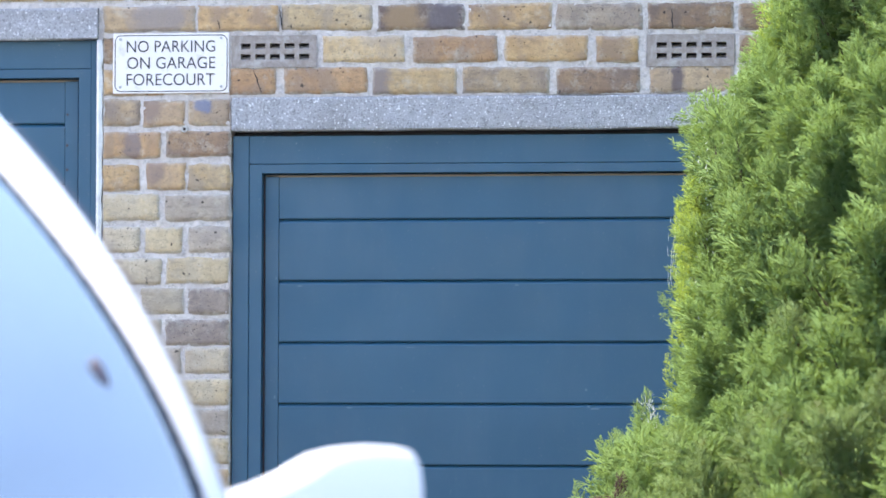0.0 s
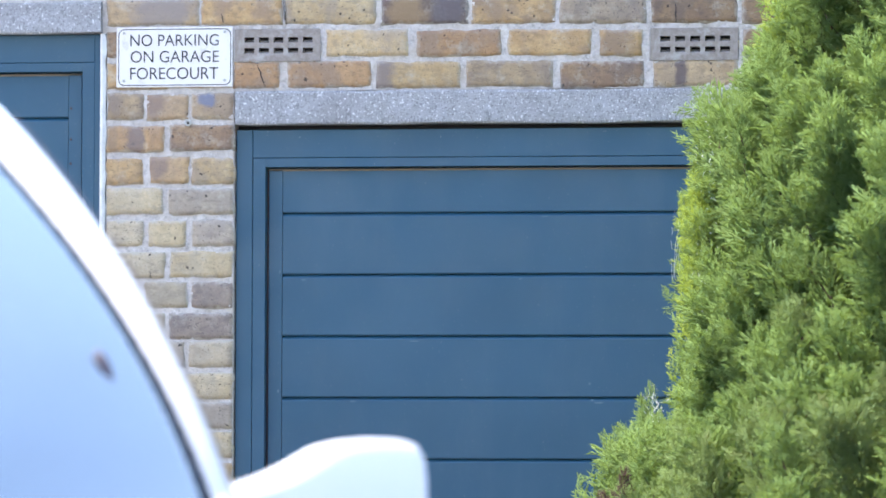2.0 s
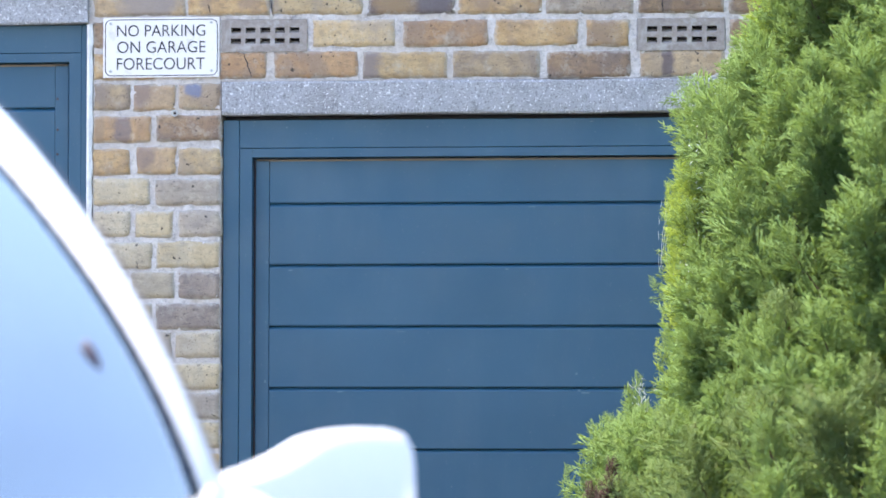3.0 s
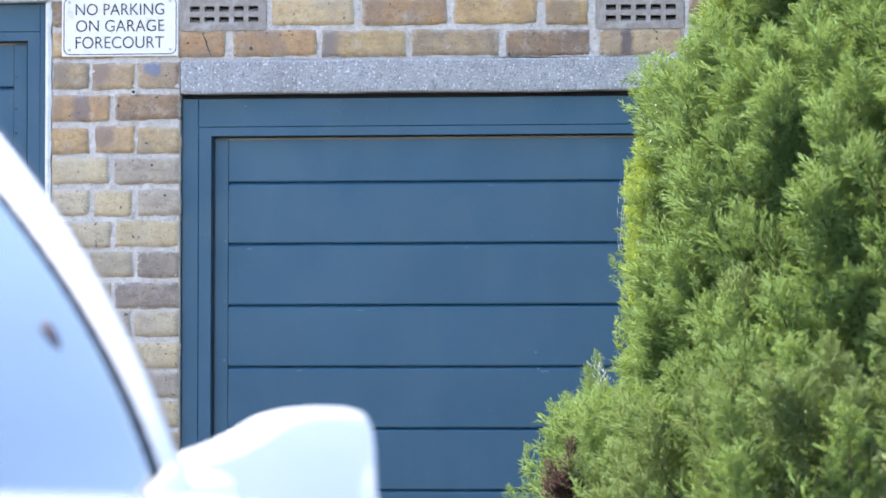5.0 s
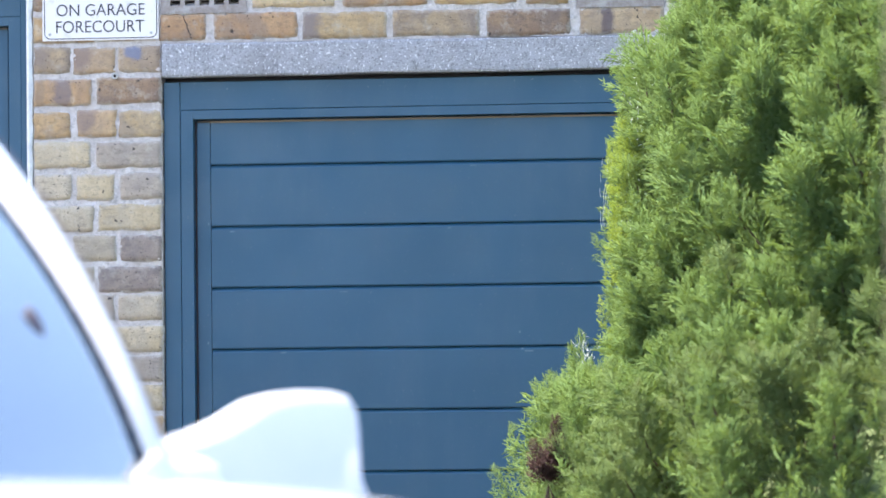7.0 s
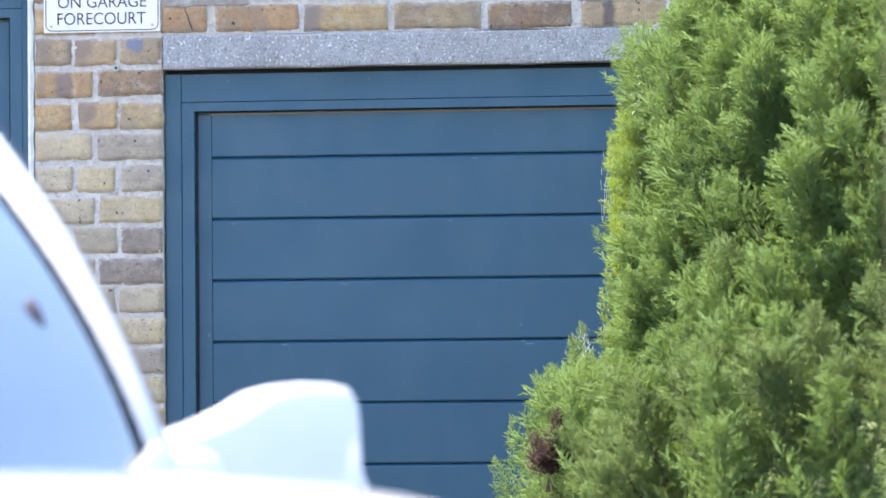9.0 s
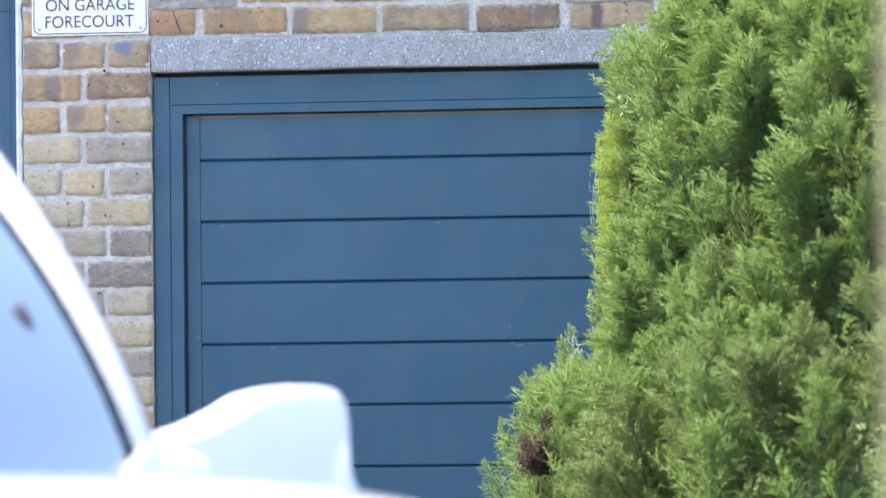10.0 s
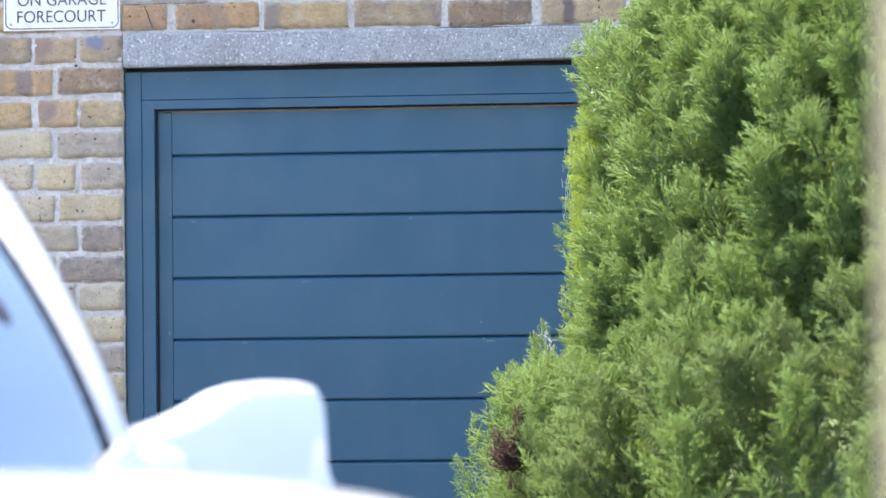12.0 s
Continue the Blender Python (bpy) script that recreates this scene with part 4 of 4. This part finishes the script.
for sgn in (-1, 1):
    part("windscreen_seal", patch(lambda u, v, sgn=sgn: screen_point(sgn * lerp(pillar_edges(z_of(v))[0], pillar_edges(z_of(v))[1] + 0.010, u), z_of(v), 0.0050), 3, 24), RUBBER, van, smooth=True)

    def pillar_skin(u, v, sgn=sgn):
        z = z_of(v)
        _, ua, ub = pillar_edges(z)
        p, q = screen_point(sgn * ua, z, 0.007), screen_point(sgn * ub, z, 0.004)
        if u < 0.55:
            t = u / 0.55
            bulge = 0.012 * math.sin(math.pi * t * 0.8)
            return p.lerp(q, t) + Vector((bulge, sgn * bulge * 0.4, bulge * 0.6))
        t = (u - 0.55) / 0.45
        b_ = 0.012 * math.sin(math.pi * 0.8) * (1 - t)
        return q + Vector((b_ - 0.075 * t, sgn * (b_ * 0.4 + 0.012 * math.sin(2.2 * t) * (1 - t)), b_ * 0.6))

    part("windscreen_pillar", patch(pillar_skin, 10, 28), CARPAINT, van, smooth=True)

    def door_gap(u, v, sgn=sgn):
        z = z_of(v, 1.165, 1.70)
        p = screen_point(sgn * (pillar_edges(z)[2] - lerp(0.0115, 0.0065, u)), z, 0.004)
        return p + Vector((0.0135, sgn * 0.0050, 0.0085))

    part("door_gap", patch(door_gap, 2, 24), RUBBER, van, "thin dark gap along the door frame", smooth=True)

    def cowl_corner(u, v, sgn=sgn):
        a = lerp(0.900, 0.995, u)
        top = 1.122 + 0.040 * max(0.0, min(1.0, (a - 0.905) / 0.075))
        return screen_point(sgn * a, lerp(1.085, top, v), 0.016)

    part("cowl_corner", patch(cowl_corner, 10, 4, -0.004), CARPAINT, van, smooth=True)

    def side_glass(u, v, sgn=sgn):
        z = lerp(1.12, 1.70, v)
        xf, yf = pillar(z)
        x = lerp(xf - 0.075, -0.55, u)
        t = (z - 1.085) / (1.80 - 1.085)
        return Vector((x, sgn * lerp(yf - 0.004, lerp(0.853, 0.651, t ** 1.15), min(1.0, u * 2.5)), z))

    part("side_window", patch(side_glass, 16, 10), GLASS, van, smooth=True)
    part("cant_rail", patch(lambda u, v, sgn=sgn: Vector((lerp(pillar(lerp(1.69, 1.80, v))[0] - 0.07, -0.12, u), sgn * lerp(0.668, 0.60, v), lerp(1.69, 1.815, v))), 8, 4), CARPAINT, van, smooth=True)
    part("door_handle", boxes((-0.42, -0.24, sgn * 0.885 - 0.02, sgn * 0.885 + 0.02, 0.93, 0.965), bevel=0.012, seg=2), TRIM, van)
    bm = bmesh.new()
    bmesh.ops.create_uvsphere(bm, u_segments=20, v_segments=12, radius=1.0)
    for q in bm.verts:
        q.co = Vector((2.045 + 0.10 * q.co.x - 0.07 * q.co.y, sgn * (0.655 + 0.15 * q.co.y), 0.80 + 0.085 * q.co.z + 0.02 * q.co.y))
    part("headlamp", bm, LAMP, van, smooth=True)
    part("tail_lamp", boxes((-2.205, -2.14, sgn * 0.79 - 0.05, sgn * 0.79 + 0.05, 0.75, 1.15), bevel=0.015, seg=2), REDLAMP, van)

def header(u, v):
    s = u * 2 - 1
    lo = screen_point(0.97 * s, 1.752, 0.004)
    hi = Vector((-0.13, 0.645 * s, 1.80 + 0.035 * (1 - s * s) - 0.05 * s ** 6 + 0.004))
    mid_ = lo.lerp(hi, v)
    return mid_ + Vector((0, 0, 0.030 * math.sin(math.pi * v)))


part("roof_header", patch(header, 24, 8), CARPAINT, van, smooth=True)
bm = bmesh.new()
bmesh.ops.create_uvsphere(bm, u_segments=14, v_segments=8, radius=1.0)
sp = screen_point(0.815, 1.338, 0.006)
for q in bm.verts:
    q.co = sp + Vector((0.006 * q.co.x - 0.010 * q.co.z, 0.009 * q.co.y - 0.006 * q.co.z, 0.022 * q.co.z))
part("sensor", bm, RUBBER, van, "small dark oval sensor on the windscreen", smooth=True)

# door mirrors: arm and rounded housing
for sgn in (-1, 1):
    prof = ((-0.200, 1.060), (-0.200, 1.176), (-0.090, 1.182), (-0.055, 1.185), (-0.020, 1.189), (0.020, 1.201), (0.060, 1.218), (0.100, 1.240), (0.130, 1.248), (0.170, 1.252), (0.215, 1.251),
            (0.234, 1.248), (0.239, 1.240), (0.241, 1.215), (0.241, 1.150), (0.243, 1.132), (0.250, 1.114), (0.262, 1.100), (0.264, 1.060), (0.245, 1.048), (0.10, 1.045), (0.0, 1.05))
    bm = bmesh.new()
    loops = []
    cy, cz = 0.205, 1.110
    for x, k in ((0.0705, 0.82), (0.0700, 0.865), (0.066, 0.885), (0.044, 0.955), (0.028, 0.98), (0.005, 1.0), (-0.030, 0.99), (-0.045, 0.965)):
        loops.append([bm.verts.new((0.80 + x - 0.36 * (z - 1.05) * (0.3 + x / 0.1), sgn * (0.793 + cy + (s - cy) * k + 0.115 * (z - 1.05) * (0.3 + x / 0.1)), cz + (z - cz) * k)) for s, z in prof])
    n = len(prof)
    for a, c in zip(loops, loops[1:]):
        for i in range(n):
            bm.faces.new((a[i], a[(i + 1) % n], c[(i + 1) % n], c[i]))
    mid = bm.verts.new((0.80 + 0.0708 - 0.022, sgn * (0.793 + cy + 0.007), cz))
    for i in range(n):
        bm.faces.new((loops[0][i], loops[0][(i + 1) % n], mid))
    bm.faces.new(loops[-1])
    bmesh.ops.recalc_face_normals(bm, faces=bm.faces[:])
    mirror = part("door_mirror", bm, CARPAINT, van, "white door mirror housing", smooth=True)
    part("mirror_glass", boxes((0.750, 0.754, min(sgn * 0.88, sgn * 1.015), max(sgn * 0.88, sgn * 1.015), 1.075, 1.195), bevel=0.0015), ALLOY, mirror)
    part("mirror_foot", boxes((0.775, 0.890, min(sgn * 0.715, sgn * 0.840), max(sgn * 0.715, sgn * 0.840), 1.04, 1.168), bevel=0.055, seg=6), CARPAINT, mirror, smooth=True)

# bumpers, grille, plate, wheels
part("front_bumper", boxes((2.00, 2.25, -0.72, 0.72, 0.30, 0.58), bevel=0.10, seg=5), CARPAINT, van, smooth=True)
part("rear_bumper", boxes((-2.26, -2.08, -0.82, 0.82, 0.30, 0.56), bevel=0.06, seg=4), TRIM, van, smooth=True)
for k in range(4):
    part("grille_bar", boxes((2.185, 2.225, -0.42, 0.42, 0.605 + 0.03 * k, 0.620 + 0.03 * k), bevel=0.004), TRIM, van)
plate = part("number_plate", boxes((2.250, 2.258, -0.26, 0.26, 0.40, 0.51), bevel=0.002), PLATE, van)
for k in range(7):
    part("plate_bar", boxes((2.2582, 2.2592, -0.225 + 0.066 * k, -0.185 + 0.066 * k, 0.42, 0.49)), TRIM, plate)
for wx in (1.38, -1.35):
    for sgn in (-1, 1):
        bm = bmesh.new()
        prof = ((0.20, -0.10), (0.285, -0.105), (0.315, -0.085), (0.322, 0.0), (0.315, 0.085), (0.285, 0.105), (0.20, 0.10))
        n = 32
        ring = [[bm.verts.new((r * math.cos(2 * math.pi * i / n), y, r * math.sin(2 * math.pi * i / n))) for r, y in prof] for i in range(n)]
        for i in range(n):
            for k in range(len(prof)):
                bm.faces.new((ring[i][k], ring[(i + 1) % n][k], ring[(i + 1) % n][(k + 1) % 7], ring[i][(k + 1) % 7]))
        bmesh.ops.recalc_face_normals(bm, faces=bm.faces[:])
        wheel = part("tyre", bm, RUBBER, van, smooth=True)
        wheel.location = (wx, sgn * (0.83 if wx > 0 else 0.80), 0.322)
        bm = disc(bmesh.new(), 0, 0, 0, 0.205, 0.17, 28)
        for k in range(8):
            a = 2 * math.pi * k / 8
            disc(bm, 0.13 * math.cos(a), sgn * 0.083, 0.13 * math.sin(a), 0.028, 0.02, 10)
        part("rim", bm, ALLOY, wheel)
        bm = bmesh.new()
        prev = None
        yo = 0.955 if wx > 0 else 0.915
        for k in range(21):
            a = math.pi * (k / 20 * 1.1 - 0.05)
            cur = [bm.verts.new((wx + r * math.cos(a), sgn * y, 0.322 + r * math.sin(a))) for r, y in ((0.345, yo - 0.16), (0.345, yo), (0.390, yo - 0.008), (0.395, yo - 0.16))]
            if prev:
                for q in range(4):
                    bm.faces.new((prev[q], prev[(q + 1) % 4], cur[(q + 1) % 4], cur[q]))
            prev = cur
        bmesh.ops.recalc_face_normals(bm, faces=bm.faces[:])
        part("wheel_arch", bm, TRIM, van, smooth=True)

# ---- bricks, one by one ----
def brick_mesh(w, h, seed, depth=0.045):
    """Hand-made brick: crumbly rounded arrises, a slightly uneven face."""
    nx, nz = max(5, int(w / 0.014)), 5
    bm = bmesh.new()
    grid = []
    for i in range(nx + 1):
        col = []
        for k in range(nz + 1):
            u, v_ = i / nx, k / nz
            x, z = (u - 0.5) * w, (v_ - 0.5) * h
            e = Vector((x * 28, z * 28, seed))
            edge = i in (0, nx) or k in (0, nz)
            corner = i in (0, nx) and k in (0, nz)
            y = 0.0010 * noise.noise(e * 1.3)
            if edge:
                j = noise.noise(e * 1.7 + Vector((5, 2, 1)))
                x += (0.0046 * j - 0.0004) * (1 if u > 0.5 else -1) * (i in (0, nx))
                z += (0.0046 * j - 0.0004) * (1 if v_ > 0.5 else -1) * (k in (0, nz))
                y += 0.0012 + 0.0014 * abs(j)
            if corner:
                x *= 0.994
                z *= 0.975
            col.append(bm.verts.new((x, y, z)))
        grid.append(col)
    for i in range(nx):
        for k in range(nz):
            bm.faces.new((grid[i][k], grid[i + 1][k], grid[i + 1][k + 1], grid[i][k + 1]))
    rim = [g[0] for g in grid] + [grid[-1][k] for k in range(1, nz + 1)] + [grid[i][nz] for i in range(nx - 1, -1, -1)] + [grid[0][k] for k in range(nz - 1, 0, -1)]
    back = [bm.verts.new((q.co.x, depth, q.co.z)) for q in rim]
    for i in range(len(rim)):
        j = (i + 1) % len(rim)
        bm.faces.new((rim[i], back[i], back[j], rim[j]))
    me = bpy.data.meshes.new("brick")
    bm.to_mesh(me)
    bm.free()
    for p in me.polygons:
        p.use_smooth = True
    return me


def rough_joints(x0, x1, z0, z1, gaps=()):
    """The uneven face of the pointing, which laps raggedly onto the bricks' edges."""
    step = 0.0045
    nx, nz = int((x1 - x0) / step), int((z1 - z0) / step)
    vs, fs = [], []
    for i in range(nx + 1):
        for k in range(nz + 1):
            x, z = x0 + (x1 - x0) * i / nx, z0 + (z1 - z0) * k / nz
            h = noise.fractal(Vector((x * 55, 3.0, z * 55)), 0.7, 2.1, 4)
            vs.append((x, min(0.0040, max(0.0007, 0.0024 - 0.0026 * h)), z))
    for i in range(nx):
        for k in range(nz):
            a = i * (nz + 1) + k
            x, _, z = vs[a]
            if not any(ga - step < x < gb and gc - step < z < gd for ga, gb, gc, gd in gaps):
                fs.append((a, a + nz + 1, a + nz + 2, a + 1))
    me = bpy.data.meshes.new("mortar_face")
    me.from_pydata(vs, [], fs)
    me.materials.append(MORTAR)
    for p in me.polygons:
        p.use_smooth = True
    ob = new("mortar_face", me)
    ob.parent = wall_front


rough_joints(-0.3175, 1.60, 2.183, 2.425, ((0.003, 0.211, 2.2565, 2.3305), (1.0235, 1.2315, 2.2505, 2.3245)))
rough_joints(-0.3175, -0.0015, 1.02, 2.183)
count = [0]


def brick(x0, x1, zc, tone, h=0.0650):
    count[0] += 1
    me = brick_mesh(x1 - x0 + 0.002, h, count[0] * 1.7)
    me.materials.append(BRICK[tone])
    ob = new("brick", me)
    k = count[0] * 12.9
    ob.location = ((x0 + x1) / 2, -0.0008 + 0.0006 * math.sin(k), zc + 0.0012 * math.sin(k * 1.7))
    ob.rotation_euler = (0, radians(0.5 * math.sin(k * 2.3)), 0)
    ob.parent = wall_front


def course(zc, bricks):
    for x0, x1, tone in bricks:
        brick(x0, x1, zc - 0.0065 * max(0.0, x0) * 0.9, tone)


course(2.3765, [(-0.318, -0.090, "cloudy"), (-0.083, 0.118, "ochre"), (0.125, 0.348, "yellow"), (0.362, 0.576, "flashed"),
                (0.584, 0.790, "ochre"), (0.801, 1.010, "grey"), (1.024, 1.231, "brown"), (1.243, 1.452, "brown")])
course(2.2985, [(-0.318, -0.160, "brown"), (-0.146, -0.012, "ochre"), (0.228, 0.428, "yellow"), (0.449, 0.657, "orange"),
                (0.675, 0.877, "ochre"), (0.898, 1.001, "ochre"), (1.247, 1.438, "brown")])
course(2.2220, [(-0.317, -0.167, "ochre"), (-0.152, -0.012, "ochre"), (-0.001, 0.111, "orange"), (0.132, 0.338, "orange"),
                (0.352, 0.557, "grey_end"), (0.574, 0.784, "tan"), (0.802, 1.005, "brown"), (1.029, 1.234, "tan_stripe"), (1.247, 1.438, "brown")])
course(2.1455, [(-0.316, -0.225, "tan"), (-0.217, -0.114, "blotched"), (-0.106, -0.0015, "tan_blue")])
course(2.0680, [(-0.316, -0.173, "striped"), (-0.161, -0.0015, "brown")])
course(1.9890, [(-0.316, -0.226, "ochre"), (-0.207, -0.113, "blotched"), (-0.105, -0.0015, "yellow")])
# courses beside the van's pillar, paled by haze put into the brick colour
course(1.9145, [(-0.316, -0.176, "hazed_yellow"), (-0.162, -0.0015, "hazed_grey")])
course(1.8355, [(-0.316, -0.225, "pale"), (-0.211, -0.118, "hazed_yellow"), (-0.102, -0.0015, "hazed_grey")])
course(1.7590, [(-0.316, -0.171, "pale"), (-0.157, -0.0015, "hazed_yellow")])
course(1.6855, [(-0.316, -0.234, "pale"), (-0.220, -0.114, "pale"), (-0.103, -0.0015, "mauve")])
course(1.6100, [(-0.316, -0.170, "pale"), (-0.159, -0.0015, "mauve")])
course(1.5410, [(-0.316, -0.233, "pale"), (-0.219, -0.120, "hazed_grey"), (-0.109, -0.0015, "pale")])
course(1.4630, [(-0.316, -0.169, "hazed_grey"), (-0.148, -0.0015, "hazed_yellow")])
course(1.3920, [(-0.316, -0.232, "pale"), (-0.218, -0.112, "pale"), (-0.098, -0.0015, "hazed_grey")])
course(1.3200, [(-0.316, -0.168, "hazed_grey"), (-0.154, -0.0015, "hazed_yellow")])
# cracks across three bricks
for x, z0, z1, lean, seed in ((0.066, 2.193, 2.252, -0.020, 2), (1.083, 2.340, 2.386, 0.001, 5), (0.124, 2.342, 2.405, -0.008, 8), (-0.030, 2.350, 2.372, -0.004, 11)):
    bm = bmesh.new()
    rc = random.Random(seed)
    prev = None
    for i in range(13):
        t = i / 12
        w = 0.0015 * (1 - 0.6 * abs(2 * t - 1)) * rc.uniform(0.6, 1.3)
        cx = x + lean * (t - 0.5) + rc.uniform(-0.0016, 0.0016)
        cur = [bm.verts.new((cx + s * w, -0.0016, z0 + (z1 - z0) * t)) for s in (-1, 1)] + [bm.verts.new((cx, 0.004, z0 + (z1 - z0) * t))]
        if prev:
            for k in range(3):
                bm.faces.new((prev[k], prev[(k + 1) % 3], cur[(k + 1) % 3], cur[k]))
        prev = cur
    part("crack", bm, DARK, wall_front)
# the rest of the pier, the upper courses and the ends of the wall
tones = ["ochre", "yellow", "orange", "brown", "grey", "tan", "flashed", "cloudy", "blotched"]
rnd = random.Random(11)
z = 1.245
while z > 0.04:
    if int(z * 1000) // 76 % 2:
        course(z, [(-0.316, -0.225, rnd.choice(tones)), (-0.213, -0.114, rnd.choice(tones)), (-0.104, -0.0015, rnd.choice(tones))])
    else:
        course(z, [(-0.316, -0.170, rnd.choice(tones)), (-0.158, -0.0015, rnd.choice(tones))])
    z -= 0.0755
for r in range(6):
    z = 2.4545 + 0.0765 * r
    x = -2.72 + (0.1125 if r % 2 else 0.0)
    while x < 2.6:
        brick(x, x + 0.213, z - 0.006 * max(0.0, x), rnd.choice(tones))
        x += 0.225

# brickwork of the far ends of the wall, laid in the same bond
REST, nt, b = material("brick_rest", 0.9)
v = coords(nt)
geo = nt.nodes.new("ShaderNodeNewGeometry")
ramp = nt.nodes.new("ShaderNodeValToRGB")
ramp.color_ramp.interpolation = "CONSTANT"
for k, c in enumerate(((0.42, 0.29, 0.14), (0.29, 0.20, 0.125), (0.47, 0.37, 0.21), (0.36, 0.28, 0.18), (0.40, 0.25, 0.13), (0.20, 0.15, 0.13))):
    e = ramp.color_ramp.elements[0] if k == 0 else ramp.color_ramp.elements.new(k / 6)
    e.color = (*c, 1)
nt.links.new(geo.outputs["Random Per Island"], ramp.inputs[0])
col = blend(nt, scaled(nt, grain(nt, v, 12, 5, 0.65, 0.45, 0.7), 0.5), ramp.outputs[0], (0.27, 0.20, 0.16))
col = blend(nt, scaled(nt, grain(nt, v, 75, 1, 0.4, 0.69, 0.75), 0.8), col, (0.04, 0.03, 0.03))
nt.links.new(col, b.inputs["Base Color"])
relief(nt, b, grain(nt, v, 120, 6, 0.75, 0.2, 0.8), 0.6, 0.003)


def laid(x0, x1, z0, z1, verts, faces):
    """Running bond between x0 and x1, from z0 up to z1."""
    r = 0
    z = z0
    while z + 0.065 < z1:
        x = x0 + 0.005 - (0.1125 if r % 2 else 0.0)
        while x < x1 - 0.02:
            xa, xb = max(x, x0 + 0.005), min(x + 0.215, x1 - 0.003)
            if xb - xa > 0.03:
                o = len(verts)
                y = rnd.uniform(-0.001, 0.0012)
                for yy, g in ((y, 0.002), (y + 0.002, 0.0), (0.04, 0.0)):
                    verts += [(xa + g, yy, z + g), (xb - g, yy, z + g), (xb - g, yy, z + 0.065 - g), (xa + g, yy, z + 0.065 - g)]
                faces.append((o, o + 1, o + 2, o + 3))
                for ring in (0, 4):
                    for k in range(4):
                        a, c = o + ring + k, o + ring + (k + 1) % 4
                        faces.append((a, a + 4, c + 4, c))
            x += 0.225
        z += 0.0765
        r += 1


verts, faces = [], []
laid(X_W, LX0 - 0.11, 0.006, 2.86, verts, faces)
laid(OPEN_R + 0.115, X_E, 0.006, 2.42, verts, faces)
laid(2.62, X_E, 2.4225, 2.86, verts, faces)
me = bpy.data.meshes.new("brickwork")
me.from_pydata(verts, [], faces)
me.materials.append(REST)
rest = new("brickwork", me)
rest.parent = wall_front
tagged(rest, kind="stuff")
